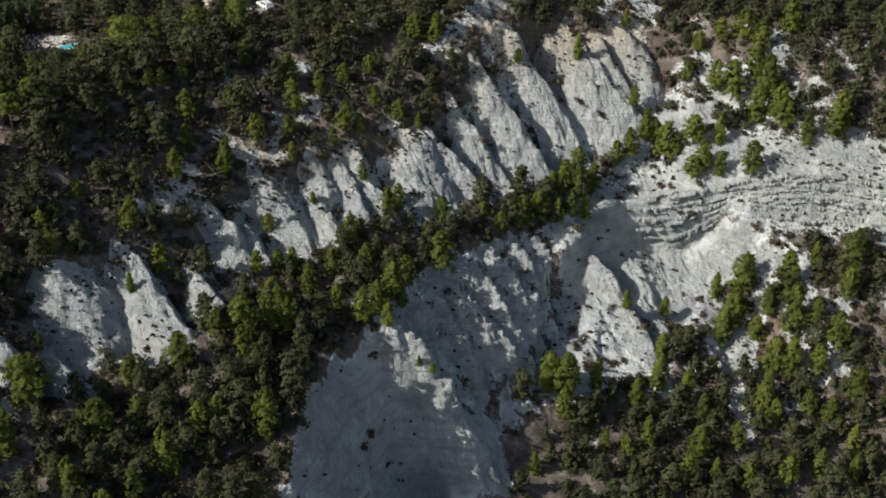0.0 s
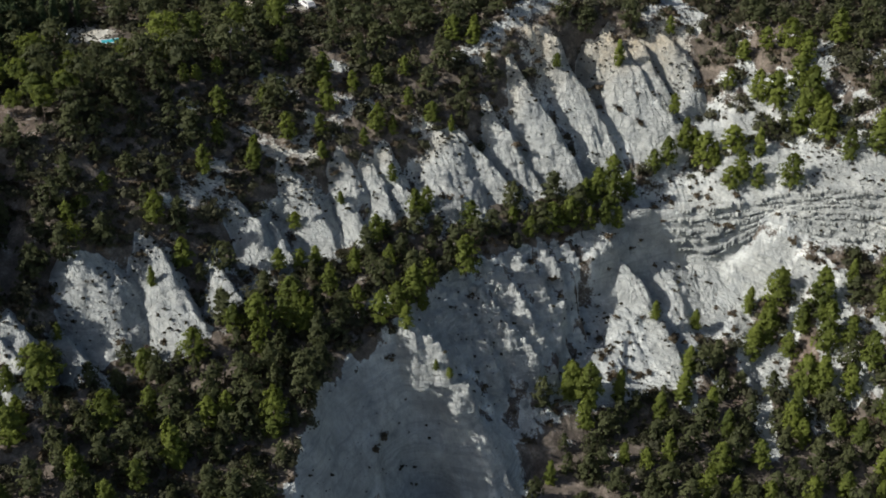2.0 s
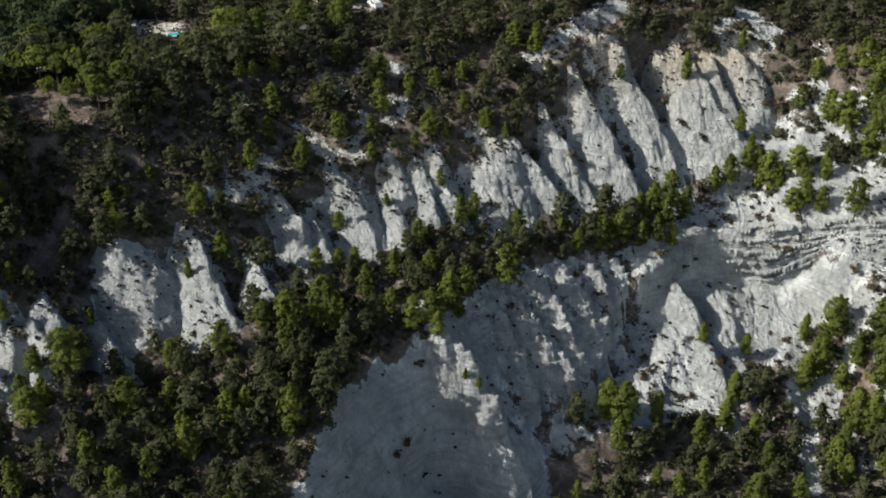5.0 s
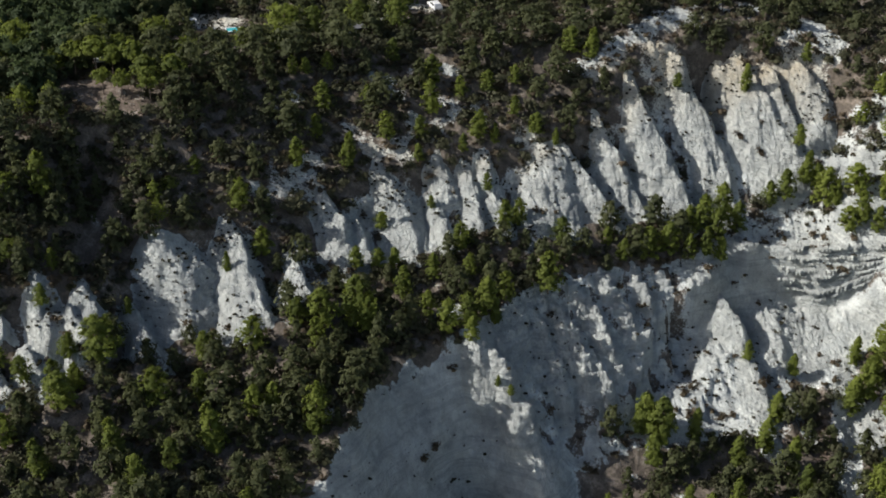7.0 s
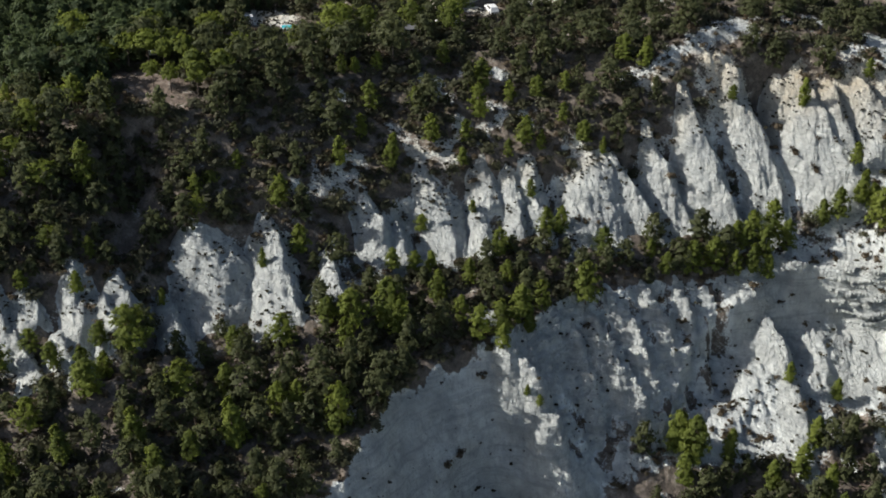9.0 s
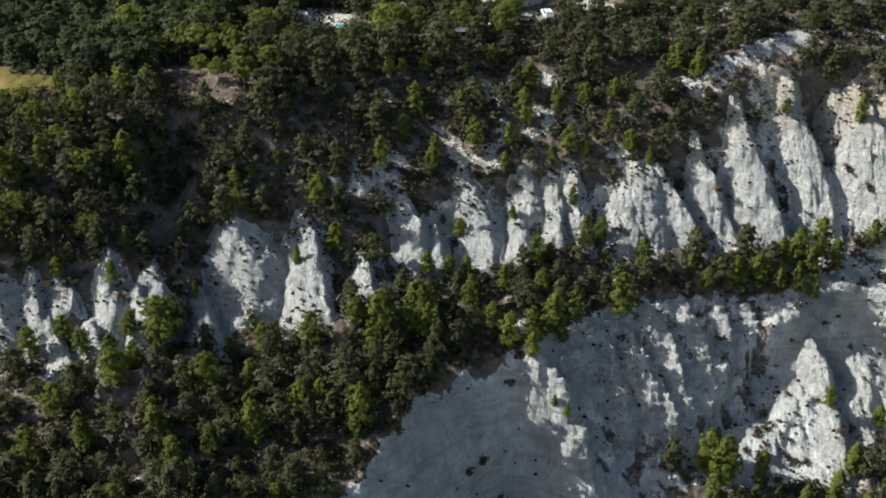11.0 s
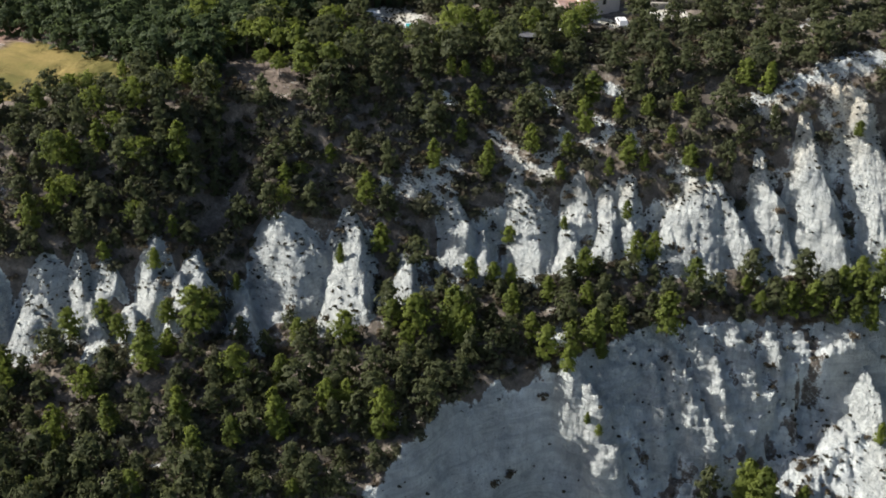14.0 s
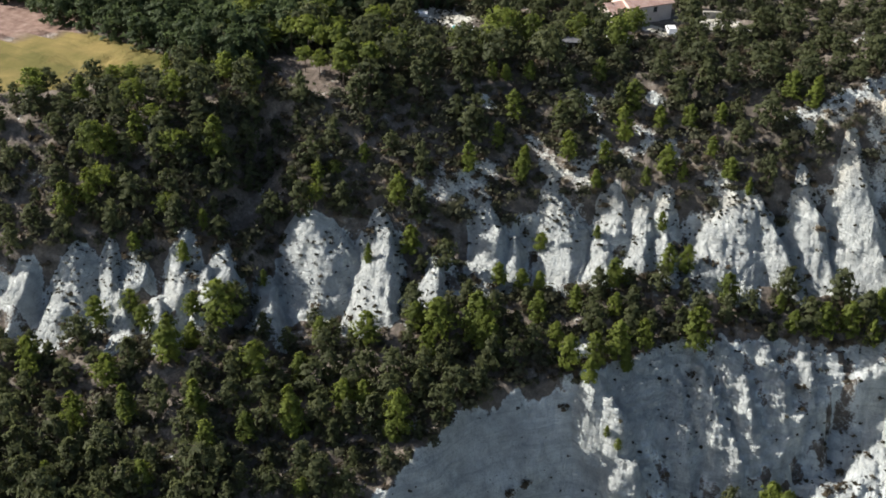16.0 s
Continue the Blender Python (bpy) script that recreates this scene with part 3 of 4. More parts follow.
def axis(lo, a0, a1, hi, far):
    """Grid lines: close together from a0 to a1, wider out to lo and hi, then growing to the horizon."""
    core = list(np.arange(lo, a0, 0.36)) + list(np.arange(a0, a1, 0.25)) + list(np.arange(a1, hi + 1e-6, 0.36))
    w, a, b = 0.36, [core[0]], [core[-1]]
    while a[-1] > -far:
        w *= 1.25
        a.append(a[-1] - w)
    w = 0.36
    while b[-1] < far:
        w *= 1.25
        b.append(b[-1] + w)
    return np.array(a[:0:-1] + core + b[1:])


def link_mesh(name, verts, faces, mats, parent=None, smooth=False, idx=None):
    me = bpy.data.meshes.new(name)
    me.vertices.add(len(verts))
    me.vertices.foreach_set("co", np.ascontiguousarray(verts, np.float32).ravel())
    k = faces.shape[1]
    me.loops.add(len(faces) * k)
    me.loops.foreach_set("vertex_index", np.ascontiguousarray(faces, np.int32).ravel())
    me.polygons.add(len(faces))
    me.polygons.foreach_set("loop_start", np.arange(0, len(faces) * k, k, dtype=np.int32))
    me.polygons.foreach_set("use_smooth", np.full(len(faces), smooth))
    for m in mats:
        me.materials.append(m)
    if idx is not None:
        me.polygons.foreach_set("material_index", np.ascontiguousarray(idx, np.int32))
    me.update(calc_edges=True)
    me.validate()
    if name is None:
        return me
    ob = new(name, me)
    if parent:
        ob.parent = parent
    return ob


gx = axis(-118, -25, 74, 90, 3000)
gy = axis(112, 158, 250, 262, 3000)
X, Y = np.meshgrid(gx, gy)
Z, V, BACK, ON = terrain(X, Y)
nx, ny = len(gx), len(gy)
ii = np.arange(nx * ny).reshape(ny, nx)
quads = np.stack([ii[:-1, :-1], ii[:-1, 1:], ii[1:, 1:], ii[1:, :-1]], -1).reshape(-1, 4)
ground = link_mesh("ground", np.stack([X, Y, Z], -1).reshape(-1, 3), quads, [MAT_GROUND], smooth=True)
for nm, arr in zip(("bare", "ochre", "grass", "red_earth"), masks(X, Y, V, BACK, ON)):
    ground.data.attributes.new(nm, "FLOAT", "POINT").data.foreach_set("value", arr.astype(np.float32).ravel())
tagged(ground, "steep hillside of pale eroded marl and dark forest soil", "ground", kind="structure")


def height(x, y):
    return terrain(np.atleast_1d(np.array(x, float)), np.atleast_1d(np.array(y, float)))[0]


# ---- trees ----
def tube(points, radii, sides=6):
    vs, fs = [], []
    for k, (p, r) in enumerate(zip(points, radii)):
        for a in range(sides):
            an = 2 * math.pi * a / sides
            vs.append((p[0] + r * math.cos(an), p[1] + r * math.sin(an), p[2]))
    for k in range(len(points) - 1):
        for a in range(sides):
            b = (a + 1) % sides
            q = (k * sides + a, k * sides + b, (k + 1) * sides + b, (k + 1) * sides + a)
            fs += [(q[0], q[1], q[2]), (q[0], q[2], q[3])]
    return np.array(vs), np.array(fs)


def blades(rng, centres, radii, count, size, flat=0.75, feather=0.0):
    """Small pointed leaf tufts spread through clumps; with feather they point out and up like needle sprays."""
    c = np.repeat(centres, count, 0)
    r = np.repeat(radii, count)
    n = len(c)
    off = rng.normal(size=(n, 3))
    off /= np.linalg.norm(off, axis=1)[:, None]
    off *= (np.abs(rng.normal(size=n)) * 0.72 * r + 0.15 * r)[:, None]
    out = c * (1, 1, 0)
    out /= np.maximum(np.linalg.norm(out, axis=1), 1e-6)[:, None]
    nrm = 0.32 * off / np.maximum(np.linalg.norm(off, axis=1), 1e-6)[:, None] + 0.85 * out + rng.normal(size=(n, 3)) * 0.30 + (0, 0, 0.45)
    nrm /= np.linalg.norm(nrm, axis=1)[:, None]
    off[:, 2] *= flat
    spray = 0.55 * out + 0.6 * off / np.maximum(np.linalg.norm(off, axis=1), 1e-6)[:, None] + (0, 0, 0.7)
    t = np.cross(nrm, feather * spray + (1 - feather) * rng.normal(size=(n, 3)) + 0.35 * rng.normal(size=(n, 3)))
    t /= np.linalg.norm(t, axis=1)[:, None]
    b = np.cross(t, nrm) if feather else np.cross(nrm, t)
    w = (size * rng.uniform(0.6, 1.4, n))[:, None]
    l = w * rng.uniform(0.7, 1.5, n)[:, None]
    p = c + off
    w, l = w * (1 - 0.3 * feather), l * (1 + 0.5 * feather)
    v = np.stack([p - t * w - b * l * 0.6, p + t * w - b * l * 0.6, p + b * l * 1.2], 1).reshape(-1, 3)
    return v, np.arange(n * 3).reshape(-1, 3)


def pine(seed, dome=0.5, spread=0.30, clumps=46, count=15, size=0.045, bottom=0.22, limbs=3):
    """A pine one unit high: trunk, limbs, and a crown of clumped tufts."""
    rng = np.random.default_rng(seed)
    lean = rng.normal(size=2) * 0.03
    tv, tf = tube([(lean[0] * t * t, lean[1] * t * t, t * 0.93 - 0.05) for t in (0, 0.25, 0.5, 0.75, 1)], [0.024, 0.019, 0.014, 0.009, 0.003])
    cs, rs = [], []
    per = 4
    n = max(clumps // per, 8)
    for k in range(n):
        t = (k + rng.uniform(-0.6, 0.6)) / n
        t = min(max(t, 0.0), 1.0)
        h = bottom + (0.95 - bottom) * t
        cone = (0.12 + 0.95 * (1 - t) ** 0.7) * min(1.0, 0.55 + t * 2.5)
        ball = 0.10 + 0.95 * math.sqrt(max(0.0, 1 - ((t - 0.32) / 0.70) ** 2))
        reach = spread * (cone + (ball - cone) * dome) * rng.uniform(0.6, 1.2)
        an = k * 2.399 + rng.uniform(-0.6, 0.6)
        lift = rng.uniform(-0.10, 0.28)
        foot = np.array((lean[0] * h * h, lean[1] * h * h, h - 0.03))
        for j in range(per):
            f = 0.30 + 0.72 * (j + rng.uniform()) / per
            side = rng.normal() * 0.16 * reach * f
            cs.append(foot + (reach * f * math.cos(an) - side * math.sin(an), reach * f * math.sin(an) + side * math.cos(an), reach * f * lift + 0.03 + rng.normal() * 0.008))
            rs.append((0.024 + 0.062 * reach / spread * (1.1 - 0.5 * f)) * rng.uniform(0.5, 1.3) * 0.66)
        if k % limbs == 0:
            end = np.array(cs[-1])
            lv, lf = tube([foot, (foot + end) / 2 + (0, 0, -0.01), end], [0.007, 0.005, 0.002], 4)
            tf = np.vstack([tf, lf + len(tv)])
            tv = np.vstack([tv, lv])
    for t in (0.955, 0.975, 0.99):
        cs.append((lean[0], lean[1], t))
        rs.append(0.022)
    bv, bf = blades(rng, np.array(cs), np.array(rs), count, size, 0.75, 1.0)
    return (tv, tf), (bv, bf)


def bush(seed, clumps=7, count=12, size=0.12):
    rng = np.random.default_rng(seed)
    an, r = rng.uniform(0, 6.28, clumps), 0.42 * rng.uniform(0, 1, clumps) ** 0.5
    cs = np.stack([r * np.cos(an), r * np.sin(an), rng.uniform(0.15, 0.6, clumps)], 1)
    return blades(rng, cs, rng.uniform(0.18, 0.34, clumps), count, size)


PINES = [pine(100 + k, dm, sp, 260, 13, 0.022, bt, 3) for k, (sp, bt, dm) in enumerate([(0.33, 0.08, 0.3), (0.36, 0.10, 0.4), (0.27, 0.06, 0.1), (0.37, 0.20, 0.6), (0.34, 0.10, 0.3), (0.30, 0.18, 0.5)])]
SLIM = [pine(160 + k, dm, sp, 260, 13, 0.021, bt, 3) for k, (sp, bt, dm) in enumerate([(0.27, 0.06, 0.3), (0.30, 0.10, 0.5), (0.25, 0.08, 0.2), (0.29, 0.16, 0.6)])]
BROAD = [pine(140 + k, 1.0, sp, 260, 13, 0.021, bt, 3) for k, (sp, bt) in enumerate([(0.40, 0.36), (0.44, 0.42), (0.37, 0.30)])]
LIGHT = [pine(200 + k, dm, sp, 120, 6, 0.041, bt, 5) for k, (sp, bt, dm) in enumerate([(0.36, 0.06, 0.5), (0.41, 0.10, 0.7), (0.32, 0.08, 0.3), (0.44, 0.22, 0.8), (0.38, 0.08, 0.5)])]
UMBRELLA = [pine(240 + k, 1.0, sp, 150, 7, 0.034, bt, 5) for k, (sp, bt) in enumerate([(0.36, 0.30), (0.40, 0.38), (0.33, 0.24), (0.38, 0.34)])]
TALL = [pine(180 + k, 1.0, sp, 150, 12, 0.024, bt, 4) for k, (sp, bt) in enumerate([(0.30, 0.58), (0.34, 0.52), (0.27, 0.62)])]
BUSHES = [bush(300 + k) for k in range(5)]
THICKETS = [bush(340 + k, 14, 12, 0.085) for k in range(5)]
TUFTS = [bush(320 + k, 2, 7, 0.24) for k in range(4)]
OAKS = [pine(400 + k, 1.0, sp, 150, 7, 0.040, 0.12, 6) for k, sp in enumerate((0.40, 0.46, 0.42))]


def joined(name, kinds, places, mats, label, category):
    """Many plants nobody could count, as one mesh. places: x, y, z, height, turn, kind, width."""
    vs, fs, mi, base = [], [], [], 0
    for x, y, z, h, a, k, w in places:
        parts = kinds[int(k)]
        c, s = math.cos(a), math.sin(a)
        for which, (v, f) in enumerate(parts):
            q = np.empty_like(v)
            q[:, 0] = (v[:, 0] * c - v[:, 1] * s) * h * w + x
            q[:, 1] = (v[:, 0] * s + v[:, 1] * c) * h * w + y
            q[:, 2] = v[:, 2] * h + z
            vs.append(q)
            fs.append(f + base)
            mi.append(np.full(len(f), which))
            base += len(v)
    ob = link_mesh(name, np.vstack(vs), np.vstack(fs), mats, idx=np.concatenate(mi))
    return tagged(ob, label, category, kind="stuff")


def scatter(seed, n, box, keep, spacing):
    """Random places in box that keep() accepts, no two nearer than spacing."""
    rng = np.random.default_rng(seed)
    x, y = rng.uniform(box[0], box[1], n), rng.uniform(box[2], box[3], n)
    z, v, back, on = terrain(x, y)
    bare = masks(x, y, v, back, on)[0]
    ok = rng.uniform(size=n) < keep(x, y, v, back, bare)
    cells, out = {}, []
    for k in np.nonzero(ok)[0]:
        i, j = int(x[k] // spacing), int(y[k] // spacing)
        if any((x[k] - a) ** 2 + (y[k] - b) ** 2 < spacing ** 2 for di in (-1, 0, 1) for dj in (-1, 0, 1) for a, b in cells.get((i + di, j + dj), ())):
            continue
        cells.setdefault((i, j), []).append((x[k], y[k]))
        out.append((x[k], y[k], z[k]))
    return out, rng


def part(name, verts, faces, mat, parent, label="", smooth=False):
    ob = link_mesh(name, np.asarray(verts, float), np.asarray(faces), [mat], parent, smooth)
    return tagged(ob, label) if label else ob


RIM_PINES = [  # tall pines along the western rim
    (-113.9, 159.8, 7.4), (-105.9, 163.9, 6.2), (-105.5, 170.3, 5.3), (-103.6, 173.4, 4.8), (-101.9, 180.0, 4.8), (-92.3, 179.6, 6.3),
    (-90.5, 184.0, 6.3), (-84.9, 184.6, 7.3), (-91.2, 172.2, 7.1), (-95.7, 167.3, 6.1), (-95.0, 157.3, 7.9), (-93.6, 159.6, 5.9),
    (-91.7, 163.8, 5.9), (-90.4, 166.5, 5), (-79.9, 170.7, 7.8), (-84.5, 165.3, 5.9), (-91.3, 152.3, 6.8), (-89.9, 154.7, 5.9),
    (-92.0, 148.0, 6.8), (-73.0, 160.8, 3.9), (-78.9, 158.1, 4.8), (-64.1, 179.2, 4.8), (-62.6, 181.7, 3.4), (-62.0, 176.0, 3.8),
    (-60.6, 186.7, 3.9),
]
UPPER_SLOPE_PINES = [  # pines on the slope over the badlands
    (-53.4, 213.4, 4.2), (-51.5, 215.4, 3.6), (-48.5, 218.2, 4.1), (-38.1, 225.5, 4.7), (-29.7, 223.4, 6.1), (-28.2, 218.3, 7),
    (-24.2, 223.1, 4.5), (-19.7, 225.7, 5), (-15.1, 228.1, 4.5), (-6.8, 237.3, 6.1), (-2.9, 237.5, 6.1), (-45.7, 205.0, 5),
    (-46.4, 197.7, 5.9), (-38.9, 203.0, 6.9), (-34.1, 209.8, 5.9), (-27.6, 209.0, 3.9), (-46.6, 211.3, 6.1), (-18.9, 216.8, 5.9),
    (-20.7, 213.8, 3.9), (-15.8, 217.4, 3.9), (-9.1, 221.4, 4.9), (-5.3, 221.2, 3.4), (-13.7, 222.9, 4), (-28.5, 212.8, 5),
    (-39.3, 214.9, 4.1),
]
PLATEAU_PINES = [  # pines round the house
    (-60.2, 225.5, 8.7), (-55.1, 228.3, 7.6), (-59.1, 219.5, 6.4), (-48.4, 233.9, 6.6), (-40.7, 235.4, 7.6), (-41.7, 242.2, 6.7),
    (-66.1, 219.7, 5.4), (-72.5, 209.0, 6.5), (-91.5, 210.5, 8), (-85.3, 207.0, 6.6), (-94.3, 207.3, 6.8), (-94.5, 198.5, 6.1),
    (-102.8, 198.3, 6.7), (-106.0, 206.1, 8.1), (-82.0, 215.9, 6.7),
]
CLEARING_PINES = [  # tall pines with bare trunks round the clearing
    (-90.5, 200.6, 7.6), (-86.2, 200.8, 8.2), (-82.6, 200.4, 7.4), (-78.4, 200.2, 8.4), (-75.0, 198.2, 7.2), (-81.8, 195.2, 5.2), (-77.6, 194.4, 5.6), (-72.4, 195.0, 6.8), (-70.0, 199.5, 7.4),
]
FIN_PINES = [  # pines on the white fins
    (-68.9, 143.6, 5.2), (-63.2, 143.4, 6.0), (-64.6, 149.8, 4.8), (-74.4, 145.6, 4.6),
    (-46.6, 182.3, 5.6), (-50.0, 175.4, 3.7), (-51.8, 185.1, 6.4), (-8.6, 207.7, 5.7), (-30.8, 197.6, 3.8), (-23.5, 203.8, 2.9),
    (-15.0, 210.4, 3.8), (-76.9, 140.7, 6.4), (-60.3, 152.1, 8.8), (-61.3, 162.5, 3.2), (-62.7, 147.4, 5.4), (-80.1, 151.9, 3.8),
    (-72.0, 155.1, 4.2),
]
TERRACE_PINES = [  # pines on the terrace under the fins
    (-49.4, 148.0, 7), (-61.1, 141.4, 7.1), (-78.8, 128.7, 7.4), (-64.9, 125.7, 7.9), (-44.3, 153.0, 6.1), (-38.7, 145.0, 9.2),
    (-42.5, 139.3, 5.9), (-40.1, 163.6, 6.2), (-25.7, 153.6, 9.3), (-48.7, 124.9, 5.9), (-61.0, 117.2, 5.2), (-30.1, 137.7, 4.1),
    (-47.6, 161.3, 5.3), (-30.9, 167.2, 6.2), (-31.5, 170.7, 8), (-35.5, 169.8, 5.3), (-26.9, 175.2, 9.7), (-31.4, 186.7, 4.6),
    (-28.2, 188.4, 4.6), (-25.7, 190.3, 4.6), (-19.1, 191.1, 5.5), (-22.6, 185.1, 6.4), (-16.3, 198.1, 5.6), (-13.5, 193.9, 4.6),
    (-8.8, 179.4, 4.8), (-6.8, 187.0, 5.4), (-17.6, 182.9, 5.4), (-24.9, 174.4, 7.9),
]
EDGE_PINES = [  # pines on the terrace edge
    (-8.4, 187.2, 7.6), (-10.6, 184.0, 6.4), (-6.2, 191.0, 6.2), (-13.2, 180.2, 6.8),
    (-0.2, 197.2, 8.3), (0.0, 206.9, 5.7), (7.3, 210.7, 3.8), (10.5, 209.3, 4.7), (14.7, 212.0, 6.6), (18.0, 214.2, 6.6),
    (20.7, 219.2, 4.8), (-10.1, 204.5, 5.6), (19.3, 187.2, 5.5), (22.8, 188.4, 5.5), (-3.5, 176.7, 2.2), (-1.1, 176.3, 2.3),
    (-58.9, 131.0, 7), (-50.1, 136.8, 7.7), (-45.0, 133.9, 6.7), (-35.6, 152.7, 6), (-33.1, 154.9, 5.2), (-66.0, 133.4, 6.2),
]
SHOULDER_PINES = [  # pines on the shoulder beside the flutes
    (48.3, 230.2, 6.5), (45.5, 230.5, 5.0), (36.4, 231.0, 6.8), (33.8, 230.2, 5.2), (56.2, 236.5, 8.2), (53.4, 229.4, 6.2), (60.3, 231.5, 8.4), (50.5, 246.5, 5.0), (54.5, 246.2, 5.6),
]
FLUTE_PINES = [  # pines on the eastern flutes
    (21.6, 214.9, 5.2), (24.4, 216.2, 5.6), (27.0, 217.4, 5.0), (25.6, 219.6, 6.4),
    (39.4, 234.0, 6.9), (43.6, 231.2, 7.9), (41.6, 234.2, 5.7), (37.3, 238.4, 4.6), (26.0, 225.2, 7.7), (22.8, 220.6, 6.5),
    (28.8, 224.3, 6.6), (21.8, 219.0, 4.3), (62.3, 234.5, 9.1), (64.2, 230.6, 8), (60.5, 238.3, 6.9), (65.2, 228.9, 6.8),
    (49.9, 225.7, 6.7), (48.0, 225.0, 5.6), (53.0, 224.4, 5.6), (58.8, 222.7, 7.8), (69.0, 225.0, 6.8), (74.8, 226.1, 7.9),
    (73.7, 224.2, 6.8), (36.2, 252.5, 4.1), (26.0, 244.3, 5.8), (13.7, 239.6, 3.4), (53.3, 238.8, 6.9), (58.6, 244.4, 7),
    (67.7, 244.1, 7.2), (61.4, 241.3, 7), (47.7, 242.1, 4.7),
]
RAVINE_PINES = [  # pines in the ravine
    (42.6, 207.5, 4.4), (34.6, 204.2, 4.3), (20.0, 187.7, 8.1), (22.9, 186.6, 9.2), (28.2, 188.7, 7.3), (22.3, 183.1, 7),
    (35.7, 188.6, 6.3), (40.9, 197.0, 6.4), (39.8, 191.5, 7.4), (44.6, 189.5, 7.5), (47.3, 185.6, 6.4), (55.4, 206.4, 9.8),
    (57.4, 210.7, 8.8), (53.2, 203.9, 7.6), (64.6, 206.4, 11), (65.4, 201.5, 10.8), (61.6, 196.2, 9.6), (64.4, 195.3, 9.6),
    (69.2, 194.2, 7.4), (58.7, 188.4, 7.4), (60.6, 186.5, 6.3), (52.7, 180.2, 6.4), (45.6, 178.0, 7.3), (36.9, 179.4, 7.2),
]
HILLSIDE_PINES = [  # pines on the eastern hillside
    (61.5, 205.6, 7.0), (59.4, 203.0, 6.2),
    (43.3, 173.6, 7.2), (48.1, 173.3, 6.2), (60.8, 174.5, 7.3), (66.9, 176.1, 7.3), (73.5, 180.8, 7.3), (72.7, 175.9, 6.2),
    (70.4, 186.8, 6.3), (72.6, 196.4, 9.6), (69.3, 201.4, 6.5), (75.1, 203.2, 8.7), (76.7, 208.9, 8.7), (70.0, 209.5, 6.6),
    (60.2, 192.3, 6.4), (75.1, 188.7, 8.4), (29.2, 178.3, 5), (33.1, 177.4, 5.1), (16.7, 172.5, 5.8), (52.7, 211.7, 6.6),
    (66.8, 188.2, 6.3), (53.8, 172.9, 6.2),
]


def pine_model(kinds, k):
    base = new("pine_tree")
    (tv, tf), (bv, bf) = kinds[k]
    part("trunk", tv, tf, MAT_BARK, base)
    part("crown", bv, bf, MAT_PINE, base)
    return base


taken = []
rng_t = np.random.default_rng(77)
models = {}


def plant(rows, label, group, kinds=PINES, grow=1.0):
    for x, y, h in rows:
        k = int(rng_t.integers(len(kinds)))
        h = h * grow
        m = pose(x, y, float(height(x, y)[0]) - 0.15, 0, 0, float(rng_t.uniform(0, 360)))
        w = float(rng_t.uniform(0.85, 1.12))
        if (id(kinds), k) not in models:
            ob = models[id(kinds), k] = pine_model(kinds, k)
        else:
            ob = copy_thing(models[id(kinds), k], m)
        ob.matrix_basis = m @ Matrix.Diagonal((h * w, h * w, h, 1))
        tagged(ob, label, "pine tree", group)
        taken.append((x, y, h))


plant(RIM_PINES, "tall green pine on the wooded rim of the plateau", "pines along the rim", BROAD + PINES[:2])
plant(UPPER_SLOPE_PINES, "green pine on the scrubby slope above the badlands", "pines on the upper slope")
plant(PLATEAU_PINES, "tall dark green pine on the flat plateau", "pines on the plateau", BROAD, 0.95)
plant(CLEARING_PINES, "tall pine with a bare trunk beside the clearing", "pines of the clearing", TALL)
plant(FIN_PINES, "lone green pine clinging to the white marl fins", "pines on the fins")
plant(TERRACE_PINES, "bushy green pine on the terrace below the fins", "pines on the terrace")
plant(EDGE_PINES, "bushy green pine on the edge of the lower cliff", "pines on the terrace edge")
plant(FLUTE_PINES, "green pine rooted in the fluted marl face", "pines on the flutes")
plant(SHOULDER_PINES, "bushy green pine on the white shoulder beside the flutes", "pines on the shoulder")
plant(RAVINE_PINES, "green pine in the stony ravine", "pines in the ravine", SLIM)
plant(HILLSIDE_PINES, "green pine on the stony hillside", "pines on the hillside", SLIM, 0.92)
TAKEN = np.array(taken)


def free(x, y, gap):
    d2 = ((x[:, None] - TAKEN[None, :, 0]) ** 2 + (y[:, None] - TAKEN[None, :, 1]) ** 2).min(1)
    return d2 > gap ** 2


def wood_keep(x, y, v, back, bare):
    p = ((v > 3) & (v < 4)) * np.where((x < -62) & (ellipse(x, y, -73.3, 186.8, 7, 10) > 1), 0.9, 0.10) + ((v > 1.04) & (v < 2.0)) * (x < 22) * 0.55
    p = p + ((v <= 1.1) & (x < -25)) * 0.85 + ((v < 0.95) & (x > 46)) * 0.22 + ((v > 2.0) & (v < 3)) * np.where(x > 47, 0.34, 0.04) + ((v > 3) & (v < 4)) * (x >= -62) * 0.05
    p = p + ((v < 0.35) & (x > 14) & (x <= 46)) * 0.4 + ((v < 0.3) & (x > 46)) * 0.35
    p = p * (ellipse(x, y, -63, 163, 7, 6) > 1)
    return p * (bare < 0.5) * ~open_ground(x, y) * free(x, y, 2.2) * ((x > -100) | (back < 14)) * (y < np.minimum(230 + 0.65 * (x + 126), 292))


spots, rng = scatter(11, 12000, (-135, 100, 108, 295), wood_keep, 3.3)
wood = [(x, y, z - 0.2, rng.uniform(3.2, 6.8) * (0.7 if x < -98 else 1.4 if x < -25 and z < 26 else 1.0), rng.uniform(0, 6.28), rng.integers(len(LIGHT)), rng.uniform(0.85, 1.25)) for x, y, z in spots]
joined("pine_wood", LIGHT, wood, [MAT_BARK, MAT_PINE_DARK], "dense green pine wood on the slopes", "woodland")


